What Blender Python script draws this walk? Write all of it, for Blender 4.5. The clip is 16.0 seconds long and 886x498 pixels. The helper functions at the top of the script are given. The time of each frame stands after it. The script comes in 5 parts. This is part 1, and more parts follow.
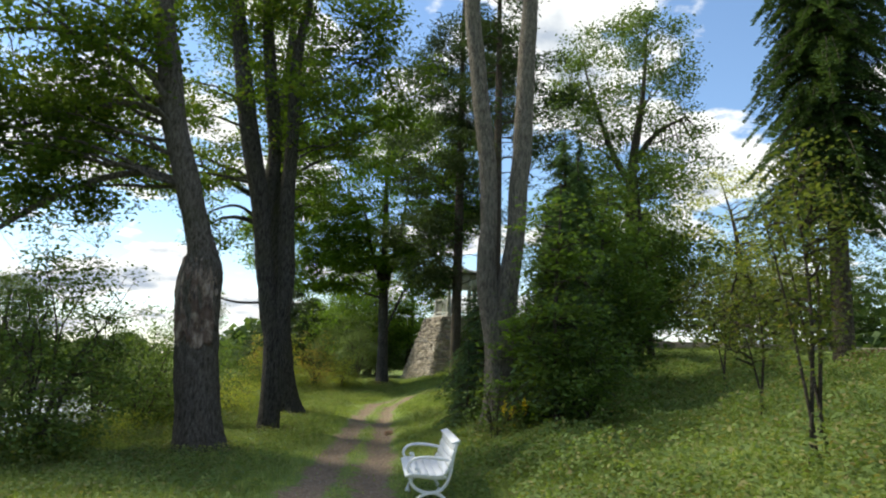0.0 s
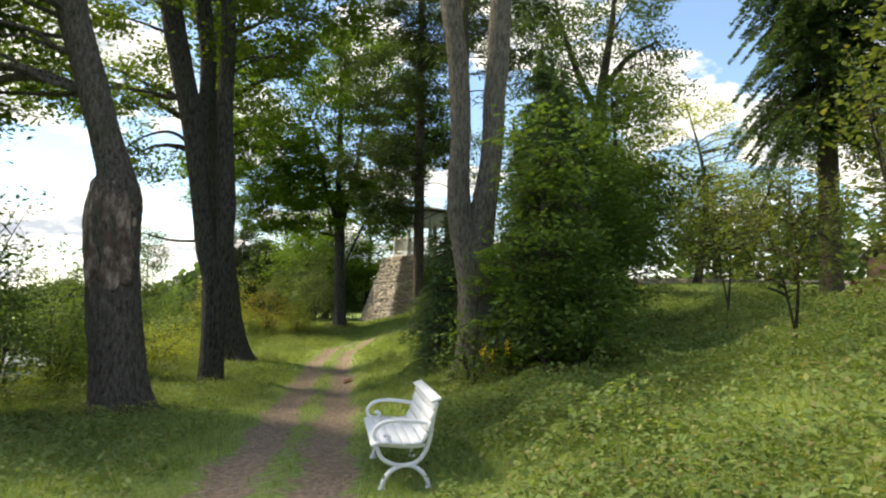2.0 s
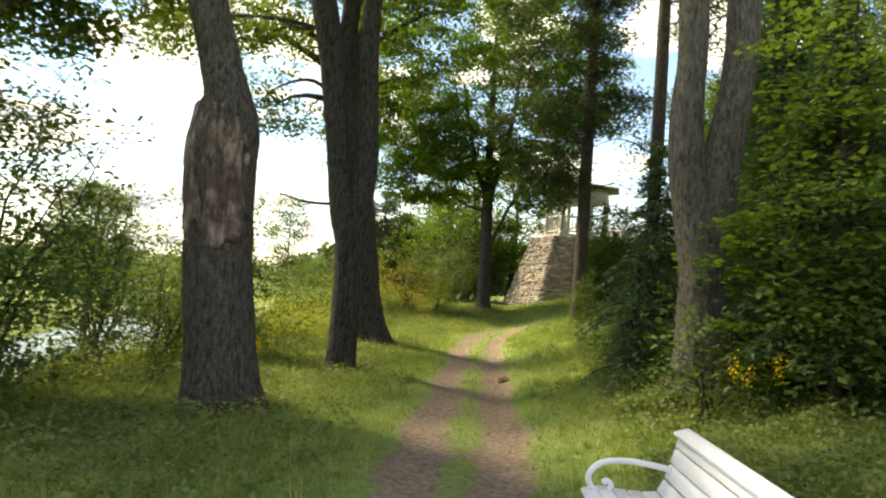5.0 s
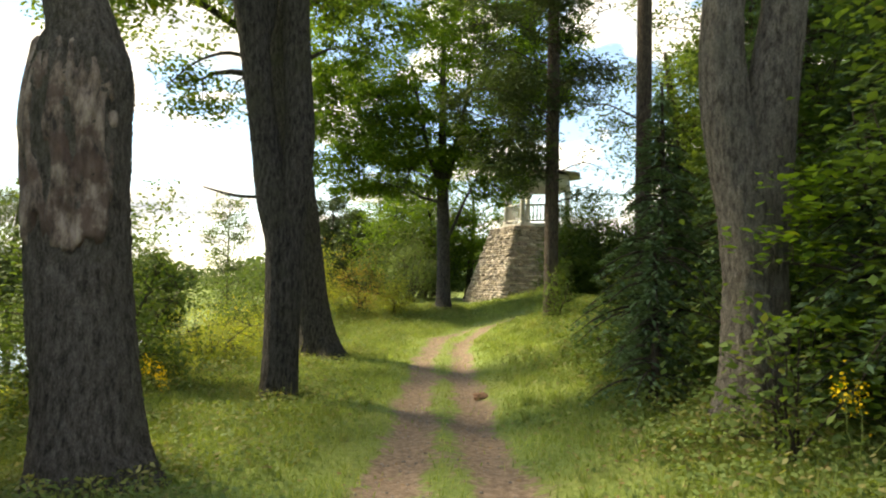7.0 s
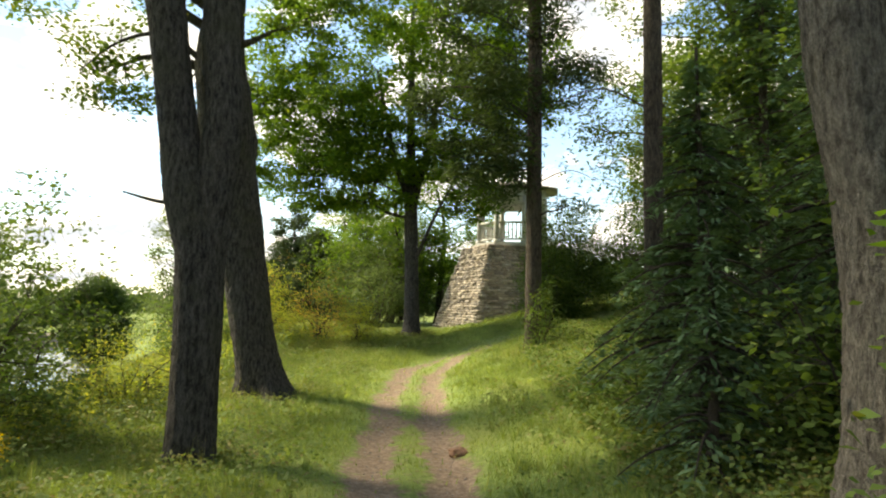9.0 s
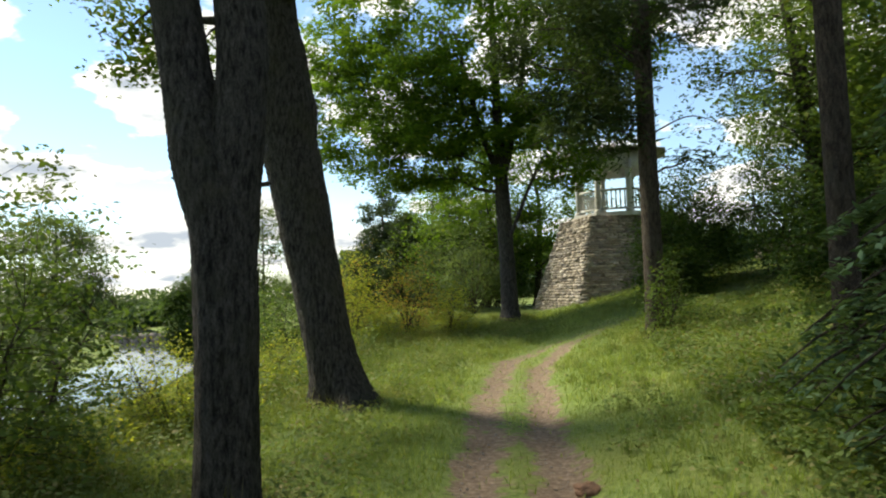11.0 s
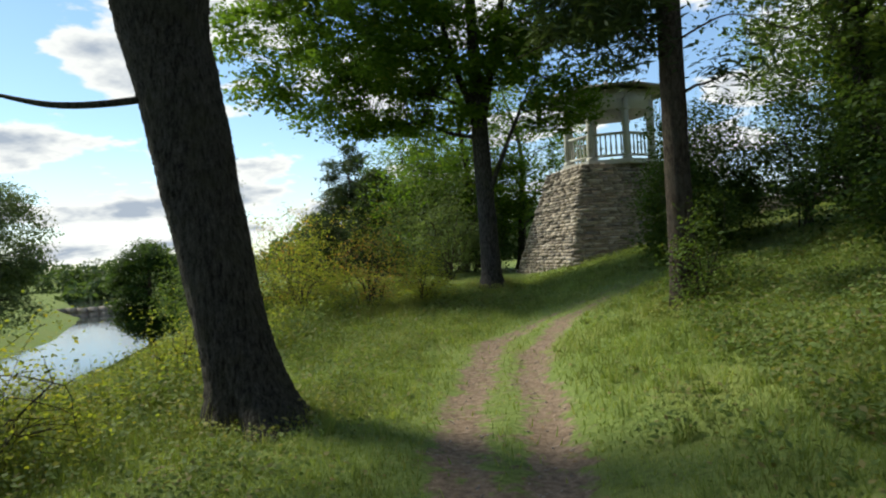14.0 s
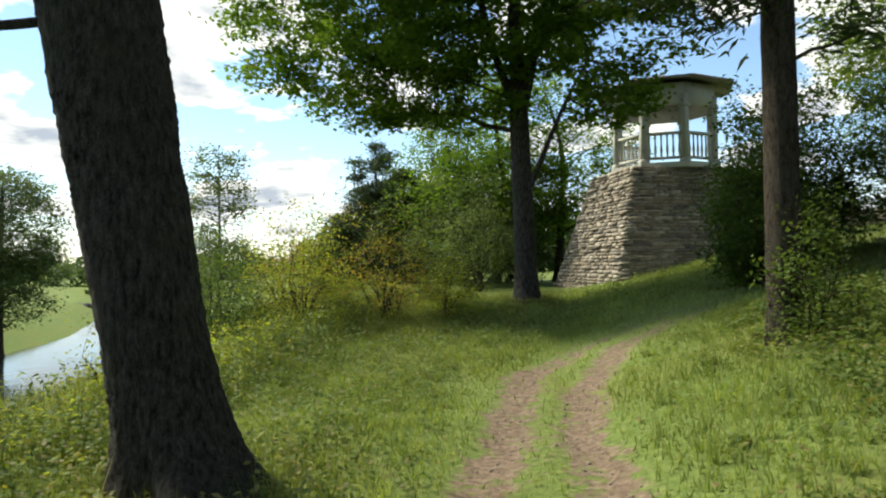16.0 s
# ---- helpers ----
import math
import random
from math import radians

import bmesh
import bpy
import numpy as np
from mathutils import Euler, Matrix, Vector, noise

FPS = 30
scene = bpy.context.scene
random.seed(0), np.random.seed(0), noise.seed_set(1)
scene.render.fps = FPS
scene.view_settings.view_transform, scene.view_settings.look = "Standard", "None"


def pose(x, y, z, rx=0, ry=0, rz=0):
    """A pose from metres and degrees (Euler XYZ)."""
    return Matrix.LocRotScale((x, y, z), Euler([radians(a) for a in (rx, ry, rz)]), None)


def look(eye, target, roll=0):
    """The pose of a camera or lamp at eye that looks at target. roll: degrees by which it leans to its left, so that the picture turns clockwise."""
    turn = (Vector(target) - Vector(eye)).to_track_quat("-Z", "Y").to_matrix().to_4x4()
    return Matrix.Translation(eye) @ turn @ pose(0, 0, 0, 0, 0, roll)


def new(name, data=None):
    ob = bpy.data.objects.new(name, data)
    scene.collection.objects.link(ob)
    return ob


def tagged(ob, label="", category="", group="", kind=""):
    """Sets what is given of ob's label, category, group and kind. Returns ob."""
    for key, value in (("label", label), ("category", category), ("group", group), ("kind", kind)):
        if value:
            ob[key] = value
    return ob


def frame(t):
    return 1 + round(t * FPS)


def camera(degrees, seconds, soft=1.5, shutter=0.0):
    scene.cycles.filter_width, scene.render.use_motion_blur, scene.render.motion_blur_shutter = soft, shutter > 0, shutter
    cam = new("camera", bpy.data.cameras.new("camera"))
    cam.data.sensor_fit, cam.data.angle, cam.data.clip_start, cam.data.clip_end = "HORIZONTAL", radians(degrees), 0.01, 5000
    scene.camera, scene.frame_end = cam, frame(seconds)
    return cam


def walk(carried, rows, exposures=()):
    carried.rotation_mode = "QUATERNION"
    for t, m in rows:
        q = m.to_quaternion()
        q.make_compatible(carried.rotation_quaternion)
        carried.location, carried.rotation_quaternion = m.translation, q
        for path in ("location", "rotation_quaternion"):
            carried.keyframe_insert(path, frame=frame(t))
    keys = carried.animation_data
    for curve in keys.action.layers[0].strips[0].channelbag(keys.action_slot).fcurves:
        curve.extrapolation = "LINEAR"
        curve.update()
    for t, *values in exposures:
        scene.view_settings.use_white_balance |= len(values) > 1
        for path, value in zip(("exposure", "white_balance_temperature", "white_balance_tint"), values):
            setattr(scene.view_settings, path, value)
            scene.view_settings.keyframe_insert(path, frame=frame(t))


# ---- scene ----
cam = camera(65.9, 16.0, soft=2.1)
METRES, EYE, TILT, LEAN, TURN = 18.3, 1.68, 9.3, -1.8, 0.0
ROWS = [
    (0.0, 0.0, 0.0, 0.0, 0.0, 0.0, -0.0),
    (0.5, -0.0051, 0.0256, -0.0063, 2.79, -0.28, -0.16),
    (1.0, -0.0049, 0.0513, -0.0113, -0.81, -2.85, 0.56),
    (1.5, -0.0055, 0.0797, -0.0157, 0.76, -5.49, 0.5),
    (2.0, -0.0084, 0.1079, -0.0212, -3.66, -4.81, 0.56),
    (2.5, -0.0114, 0.1365, -0.0264, -3.13, -3.13, 0.43),
    (3.0, -0.0201, 0.1656, -0.0284, 2.04, -3.2, 0.85),
    (3.5, -0.0278, 0.1949, -0.0333, 0.49, -6.39, 0.73),
    (4.0, -0.0305, 0.2276, -0.0405, 1.6, -6.65, 1.77),
    (4.5, -0.0397, 0.2564, -0.0479, 7.94, -6.2, -1.02),
    (7.0, -0.0694, 0.41, -0.0712, 3.65, -6.46, 1.26),
    (7.5, -0.0732, 0.4412, -0.0751, -0.73, -6.46, 2.25),
    (8.0, -0.0721, 0.473, -0.0803, 3.02, -5.41, 2.63),
    (8.5, -0.0763, 0.5042, -0.0867, 3.15, -5.71, -0.75),
    (9.0, -0.0765, 0.5359, -0.0921, 1.06, -4.54, 0.96),
    (9.5, -0.0766, 0.5672, -0.0967, 2.98, -7.92, 1.61),
    (12.0, -0.094, 0.7203, -0.1194, 10.0, -4.39, 6.37),
    (12.5, -0.0963, 0.7525, -0.1269, 8.78, -4.97, 4.47),
    (13.0, -0.0964, 0.7805, -0.1314, 8.13, -2.41, 4.02),
    (13.5, -0.0977, 0.8112, -0.1354, 9.8, -4.69, 4.13),
    (14.0, -0.1013, 0.8431, -0.1421, 6.65, -8.8, 6.18),
    (14.5, -0.1014, 0.8757, -0.1492, 9.6, -6.2, 4.59),
    (15.0, -0.1071, 0.9071, -0.157, 6.36, -7.68, 2.92),
    (15.5, -0.1094, 0.9403, -0.1626, 3.84, -7.78, 3.14),
    (16.0, -0.1148, 0.9725, -0.1656, 9.64, -7.79, 4.4),
]
EXPOSURES = [(0.0, 0.84, 6700, 6), (2.0, 1.2, 7400, 8), (4.0, 1.54, 8500, 9), (9.5, 1.5, 7900, 6), (12.0, 0.62, 6700, 5), (14.0, 0.54, 6600, 5), (15.0, 0.54, 6600, 5), (15.5, 0.86, 6750, 5), (16.0, 0.86, 6900, 5)]
walk(cam, [(t, pose(0, 0, EYE, TILT, LEAN, TURN) @ pose(METRES * x, METRES * y, METRES * z, 90 + pitch, roll, yaw)) for t, x, y, z, yaw, pitch, roll in ROWS], EXPOSURES)

# ---------------------------------------------------------------- light and sky
SUN_AZ, SUN_EL = -68.0, 47.0          # degrees from +y towards +x, degrees above the horizon
world = bpy.data.worlds.new("world")
scene.world = world
world.use_nodes = True
wn, wl = world.node_tree.nodes, world.node_tree.links
wn.clear()
w_out = wn.new("ShaderNodeOutputWorld")
w_bg = wn.new("ShaderNodeBackground")
w_bg.inputs["Strength"].default_value = 0.125
w_sky = wn.new("ShaderNodeTexSky")
w_sky.sky_type = "NISHITA"
w_sky.sun_disc = False
w_sky.sun_elevation, w_sky.sun_rotation = radians(SUN_EL), radians(SUN_AZ)
w_sky.air_density, w_sky.dust_density, w_sky.ozone_density = 1.0, 0.1, 3.5


def world_math(op, a, b=None, clamp=False):
    n = wn.new("ShaderNodeMath")
    n.operation, n.use_clamp = op, clamp
    for i, v in enumerate((a, b)):
        if v is None:
            continue
        if isinstance(v, (int, float)):
            n.inputs[i].default_value = v
        else:
            wl.new(v, n.inputs[i])
    return n.outputs[0]


TRAIL_SIDE, TRAIL_MIDDLE = (-0.4380, 0.1027, -0.8931), (-0.3900, 0.8734, 0.2917)


def clouds():
    """Broken cumulus on a flat sheet high above, the same all round."""
    co = wn.new("ShaderNodeTexCoord")
    sep = wn.new("ShaderNodeSeparateXYZ")
    wl.new(co.outputs["Generated"], sep.inputs[0])
    up = world_math("MAXIMUM", world_math("ADD", sep.outputs[2], 0.24), 0.12)
    comb = wn.new("ShaderNodeCombineXYZ")
    wl.new(world_math("DIVIDE", sep.outputs[0], up), comb.inputs[0])
    wl.new(world_math("DIVIDE", sep.outputs[1], up), comb.inputs[1])
    comb.inputs[2].default_value = 3.7
    big = wn.new("ShaderNodeTexNoise")
    big.inputs["Scale"].default_value = 2.4
    big.inputs["Detail"].default_value = 9
    big.inputs["Roughness"].default_value = 0.52
    wl.new(comb.outputs[0], big.inputs["Vector"])
    mask = wn.new("ShaderNodeMapRange")
    mask.interpolation_type = "SMOOTHSTEP"
    mask.inputs["From Min"].default_value, mask.inputs["From Max"].default_value = 0.505, 0.55
    wl.new(big.outputs["Fac"], mask.inputs["Value"])
    haze = wn.new("ShaderNodeMapRange")
    haze.inputs["From Min"].default_value, haze.inputs["From Max"].default_value = 0.16, 0.0
    haze.inputs["To Max"].default_value = 0.5
    wl.new(sep.outputs[2], haze.inputs["Value"])
    tone = wn.new("ShaderNodeValToRGB")
    tone.color_ramp.elements[0].position, tone.color_ramp.elements[0].color = 0.57, (5.5, 5.55, 5.6, 1)
    tone.color_ramp.elements[1].position, tone.color_ramp.elements[1].color = 0.66, (2.5, 2.85, 3.5, 1)
    wl.new(big.outputs["Fac"], tone.inputs[0])
    # one straight, thinning vapour trail
    across = wn.new("ShaderNodeVectorMath")
    across.operation, across.inputs[1].default_value = "DOT_PRODUCT", TRAIL_SIDE
    wl.new(co.outputs["Generated"], across.inputs[0])
    along = wn.new("ShaderNodeVectorMath")
    along.operation, along.inputs[1].default_value = "DOT_PRODUCT", TRAIL_MIDDLE
    wl.new(co.outputs["Generated"], along.inputs[0])
    thin = wn.new("ShaderNodeMapRange")
    thin.interpolation_type = "SMOOTHSTEP"
    thin.inputs["From Min"].default_value, thin.inputs["From Max"].default_value = 0.009, 0.001
    thin.inputs["To Max"].default_value = 0.6
    wl.new(world_math("ABSOLUTE", across.outputs["Value"]), thin.inputs["Value"])
    ends = wn.new("ShaderNodeMapRange")
    ends.inputs["From Min"].default_value, ends.inputs["From Max"].default_value = 0.975, 0.992
    wl.new(along.outputs["Value"], ends.inputs["Value"])
    trail = world_math("MULTIPLY", thin.outputs[0], ends.outputs[0])
    mix = wn.new("ShaderNodeMix")
    mix.data_type = "RGBA"
    wl.new(world_math("MAXIMUM", trail, world_math("MAXIMUM", mask.outputs[0], haze.outputs[0])), mix.inputs["Factor"])
    wl.new(w_sky.outputs[0], mix.inputs["A"])
    wl.new(tone.outputs[0], mix.inputs["B"])
    return mix.outputs["Result"]


wl.new(clouds(), w_bg.inputs["Color"])
wl.new(w_bg.outputs[0], w_out.inputs["Surface"])

sun = new("sun", bpy.data.lights.new("sun", "SUN"))
sun.data.energy, sun.data.angle, sun.data.color = 3.5, radians(11.0), (1.0, 0.92, 0.76)
_a, _e = radians(SUN_AZ), radians(SUN_EL)
sun.matrix_world = look((0, 0, 60), (-60 * math.sin(_a) * math.cos(_e), -60 * math.cos(_a) * math.cos(_e), 60 - 60 * math.sin(_e)))


# ---------------------------------------------------------------- materials
def shader(name, rough=0.8, metal=0.0):
    m = bpy.data.materials.new(name)
    m.use_nodes = True
    n = m.node_tree.nodes
    b = n["Principled BSDF"]
    b.inputs["Roughness"].default_value, b.inputs["Metallic"].default_value = rough, metal
    return m, n, m.node_tree.links, b


def noise_node(n, l, scale, detail=6.0, rough=0.6, stretch=(1, 1, 1), kind="Object"):
    co = n.new("ShaderNodeTexCoord")
    mp = n.new("ShaderNodeMapping")
    mp.inputs["Scale"].default_value = stretch
    tx = n.new("ShaderNodeTexNoise")
    tx.inputs["Scale"].default_value, tx.inputs["Detail"].default_value, tx.inputs["Roughness"].default_value = scale, detail, rough
    l.new(co.outputs[kind], mp.inputs[0])
    l.new(mp.outputs[0], tx.inputs["Vector"])
    return tx.outputs["Fac"]


def ramp(n, l, fac, stops):
    r = n.new("ShaderNodeValToRGB")
    e = r.color_ramp.elements
    while len(e) < len(stops):
        e.new(0.5)
    for k, (p, c) in zip(e, stops):
        k.position, k.color = p, (*c, 1)
    l.new(fac, r.inputs[0])
    return r.outputs[0]


def blend(n, l, fac, a, b, mode="MIX"):
    x = n.new("ShaderNodeMix")
    x.data_type, x.blend_type = "RGBA", mode
    for sock, v in (("Factor", fac), ("A", a), ("B", b)):
        if isinstance(v, (int, float)):
            x.inputs[sock].default_value = v
        elif isinstance(v, tuple):
            x.inputs[sock].default_value = (*v, 1)
        else:
            l.new(v, x.inputs[sock])
    return x.outputs["Result"]


def bump(n, l, b, height, strength=0.5, dist=0.02):
    k = n.new("ShaderNodeBump")
    k.inputs["Strength"].default_value, k.inputs["Distance"].default_value = strength, dist
    l.new(height, k.inputs["Height"])
    l.new(k.outputs[0], b.inputs["Normal"])


def leaf_material(name, dark, light, tint=None, share=0.0, through_light=0.45, rough=0.6):
    """Thin leaves: each its own green, part of the light passes through."""
    m, n, l, b = shader(name, rough)
    geo = n.new("ShaderNodeNewGeometry")
    stops = [(0.0, dark), (1.0 - share, light)]
    if tint:
        stops += [(1.0 - share + 0.01, tint), (1.0, tint)]
    own = ramp(n, l, geo.outputs["Random Per Island"], stops)
    patch = noise_node(n, l, 0.9, 3)
    col = blend(n, l, 0.5, own, ramp(n, l, patch, [(0.3, tuple(c * 0.55 for c in dark)), (0.7, tuple(min(1, c * 1.35) for c in light))]))
    l.new(col, b.inputs["Base Color"])
    b.inputs["Specular IOR Level"].default_value = 0.12
    tr = n.new("ShaderNodeBsdfTranslucent")
    warm = blend(n, l, 1.0, col, (1.25, 1.25, 0.55), "MULTIPLY")
    l.new(warm, tr.inputs["Color"])
    mx = n.new("ShaderNodeMixShader")
    mx.inputs[0].default_value = through_light
    l.new(b.outputs[0], mx.inputs[1])
    l.new(tr.outputs[0], mx.inputs[2])
    l.new(mx.outputs[0], n["Material Output"].inputs["Surface"])
    return m


def bark_material(name, dark, light, moss=(0.07, 0.072, 0.045), ridge=24.0):
    m, n, l, b = shader(name, 0.92)
    grain = noise_node(n, l, ridge, 9, 0.7, (1, 1, 0.3))
    blot = noise_node(n, l, 1.7, 4)
    flake = noise_node(n, l, 75.0, 6, 0.7, (1, 1, 0.55))
    col = ramp(n, l, grain, [(0.36, dark), (0.5, tuple(0.5 * (p + q) for p, q in zip(dark, light))), (0.66, light)])
    col = blend(n, l, 0.8, col, ramp(n, l, flake, [(0.35, (0.5, 0.48, 0.46)), (0.62, (1.35, 1.33, 1.3))]), "MULTIPLY")
    col = blend(n, l, ramp(n, l, blot, [(0.52, (0, 0, 0)), (0.72, (0.55, 0.55, 0.55))]), col, moss)
    l.new(col, b.inputs["Base Color"])
    b.inputs["Specular IOR Level"].default_value = 0.2
    height = n.new("ShaderNodeMath")
    height.operation, height.inputs[1].default_value = "MULTIPLY_ADD", 0.35
    l.new(flake, height.inputs[0])
    l.new(grain, height.inputs[2])
    bump(n, l, b, height.outputs[0], 1.0, 0.08)
    return m


LEAF_MAPLE = leaf_material("maple leaves", (0.06, 0.12, 0.02), (0.15, 0.25, 0.04), (0.26, 0.28, 0.05), 0.05, 0.6)
LEAF_LINDEN = leaf_material("linden leaves", (0.045, 0.088, 0.02), (0.115, 0.175, 0.036), (0.20, 0.18, 0.04), 0.06, 0.6)
LEAF_ASH = leaf_material("ash leaves", (0.05, 0.09, 0.03), (0.12, 0.18, 0.06), (0.25, 0.2, 0.12), 0.04)
LEAF_SHRUB = leaf_material("shrub leaves", (0.05, 0.095, 0.028), (0.135, 0.20, 0.055), (0.2, 0.2, 0.05), 0.05)
LEAF_SILVER = leaf_material("willow leaves", (0.06, 0.10, 0.045), (0.15, 0.20, 0.09))
LEAF_YELLOW = leaf_material("yellowing leaves", (0.15, 0.21, 0.045), (0.35, 0.39, 0.08), (0.5, 0.40, 0.08), 0.15, 0.55)
LEAF_RED = leaf_material("reddening leaves", (0.14, 0.19, 0.045), (0.32, 0.34, 0.09), (0.52, 0.22, 0.1), 0.34, 0.55)
LEAF_DARK = leaf_material("dark alder leaves", (0.028, 0.062, 0.018), (0.075, 0.125, 0.04))
LEAF_FAR = leaf_material("far leaves", (0.045, 0.08, 0.03), (0.10, 0.15, 0.06))
NEEDLE = leaf_material("spruce needles", (0.055, 0.11, 0.056), (0.15, 0.235, 0.125), None, 0, 0.3)
NEEDLE_DARK = leaf_material("old spruce needles", (0.03, 0.062, 0.026), (0.085, 0.14, 0.058), None, 0, 0.3)
LEAF_HAZEL = leaf_material("hazel leaves", (0.055, 0.11, 0.027), (0.14, 0.22, 0.055), (0.2, 0.22, 0.06), 0.05, 0.42)
LEAF_OLIVE = leaf_material("olive sapling leaves", (0.06, 0.085, 0.027), (0.13, 0.16, 0.05), (0.2, 0.15, 0.06), 0.08, 0.5)
NEEDLE_PINE = leaf_material("pine needles", (0.03, 0.055, 0.028), (0.075, 0.11, 0.055), None, 0, 0.25)
GRASS_LEAF = leaf_material("grass blades", (0.14, 0.20, 0.06), (0.305, 0.38, 0.125), (0.46, 0.44, 0.23), 0.16, 0.4)
GRASS_DRY = leaf_material("tall dry grass", (0.14, 0.18, 0.045), (0.29, 0.31, 0.10), (0.44, 0.37, 0.18), 0.18, 0.35)
HERB_LEAF = leaf_material("ground elder leaves", (0.085, 0.14, 0.04), (0.175, 0.235, 0.08), (0.31, 0.23, 0.125), 0.2, 0.4)
HERB_DARK = leaf_material("nettle leaves", (0.085, 0.14, 0.045), (0.19, 0.26, 0.085), (0.3, 0.24, 0.13), 0.1, 0.4)
FLOWER = leaf_material("goldenrod flowers", (0.6, 0.42, 0.02), (0.75, 0.55, 0.03), None, 0, 0.3)
BARK_LINDEN = bark_material("linden bark", (0.014, 0.013, 0.0125), (0.122, 0.116, 0.11))
BARK_GREY = bark_material("grey old bark", (0.036, 0.031, 0.027), (0.18, 0.165, 0.15))
BARK_PALE = bark_material("pale grey bark", (0.06, 0.053, 0.046), (0.26, 0.24, 0.21), (0.15, 0.145, 0.115))
BARK_PINE = bark_material("pine bark", (0.028, 0.022, 0.018), (0.12, 0.10, 0.082), (0.10, 0.10, 0.08))
BARK_TWIG = bark_material("twig bark", (0.03, 0.025, 0.02), (0.10, 0.085, 0.07))


def wound_material():
    m, n, l, b = shader("bare weathered wood", 0.8)
    grain = noise_node(n, l, 7.0, 9, 0.7, (1.4, 1.4, 0.55))
    patch = noise_node(n, l, 2.4, 5)
    col = ramp(n, l, grain, [(0.38, (0.022, 0.016, 0.013)), (0.5, (0.15, 0.112, 0.09)), (0.64, (0.31, 0.255, 0.215))])
    col = blend(n, l, ramp(n, l, patch, [(0.5, (0, 0, 0)), (0.56, (0.75, 0.75, 0.75))]), col, (0.07, 0.04, 0.03))
    l.new(col, b.inputs["Base Color"])
    bump(n, l, b, grain, 1.0, 0.05)
    return m


WOUND = wound_material()


def ground_material():
    m, n, l, b = shader("meadow ground", 0.95)
    at = n.new("ShaderNodeAttribute")
    at.attribute_name = "rut"
    big = noise_node(n, l, 0.35, 4)
    fine = noise_node(n, l, 14.0, 8, 0.7)
    ragged = noise_node(n, l, 5.0, 9, 0.75)
    grit = noise_node(n, l, 55.0, 4, 0.7)
    grass = ramp(n, l, fine, [(0.3, (0.075, 0.115, 0.03)), (0.5, (0.15, 0.21, 0.055)), (0.7, (0.26, 0.315, 0.105))])
    grass = blend(n, l, ramp(n, l, big, [(0.45, (0, 0, 0)), (0.66, (0.45, 0.45, 0.45))]), grass, (0.20, 0.205, 0.06))
    soil = ramp(n, l, fine, [(0.28, (0.075, 0.053, 0.039)), (0.5, (0.21, 0.154, 0.113)), (0.72, (0.36, 0.28, 0.215))])
    soil = blend(n, l, ramp(n, l, grit, [(0.6, (0, 0, 0)), (0.7, (0.6, 0.6, 0.6))]), soil, (0.42, 0.36, 0.30))
    mx = n.new("ShaderNodeMath")
    mx.operation = "ADD"
    mm = n.new("ShaderNodeMath")
    mm.operation, mm.inputs[1].default_value = "MULTIPLY_ADD", 3.2
    mm.inputs[2].default_value = -1.65
    l.new(ragged, mm.inputs[0])
    l.new(at.outputs["Fac"], mx.inputs[0])
    l.new(mm.outputs[0], mx.inputs[1])
    sel = ramp(n, l, mx.outputs[0], [(0.32, (0, 0, 0)), (0.62, (1, 1, 1))])
    l.new(blend(n, l, sel, grass, soil), b.inputs["Base Color"])
    b.inputs["Specular IOR Level"].default_value = 0.15
    bump(n, l, b, fine, 0.8, 0.04)
    return m


def stone_material(name, tones, scale=9.0):
    m, n, l, b = shader(name, 0.9)
    info = n.new("ShaderNodeObjectInfo")
    geo = n.new("ShaderNodeNewGeometry")
    ad = n.new("ShaderNodeMath")
    ad.operation = "ADD"
    l.new(info.outputs["Random"], ad.inputs[0])
    l.new(geo.outputs["Random Per Island"], ad.inputs[1])
    fr = n.new("ShaderNodeMath")
    fr.operation = "FRACT"
    l.new(ad.outputs[0], fr.inputs[0])
    own = ramp(n, l, fr.outputs[0], [(i / (len(tones) - 1), t) for i, t in enumerate(tones)])
    tex = noise_node(n, l, scale, 7, 0.65)
    col = blend(n, l, 0.75, own, ramp(n, l, tex, [(0.3, (0.35, 0.33, 0.31)), (0.7, (1.25, 1.22, 1.18))]), "MULTIPLY")
    l.new(col, b.inputs["Base Color"])
    bump(n, l, b, tex, 0.8, 0.03)
    return m


def paint_material(name, colour, worn, rough=0.45, scale=6.0):
    m, n, l, b = shader(name, rough)
    a = noise_node(n, l, scale, 7, 0.65)
    c = ramp(n, l, a, [(0.30, worn), (0.42, colour), (1.0, colour)])
    l.new(c, b.inputs["Base Color"])
    bump(n, l, b, a, 0.15, 0.004)
    return m


def water_material():
    m, n, l, b = shader("river water", 0.06)
    b.inputs["Base Color"].default_value = (0.035, 0.045, 0.04, 1)
    b.inputs["IOR"].default_value = 1.33
    a = noise_node(n, l, 1.4, 5, 0.6, (1.0, 0.45, 1))
    bump(n, l, b, a, 0.25, 0.06)
    return m


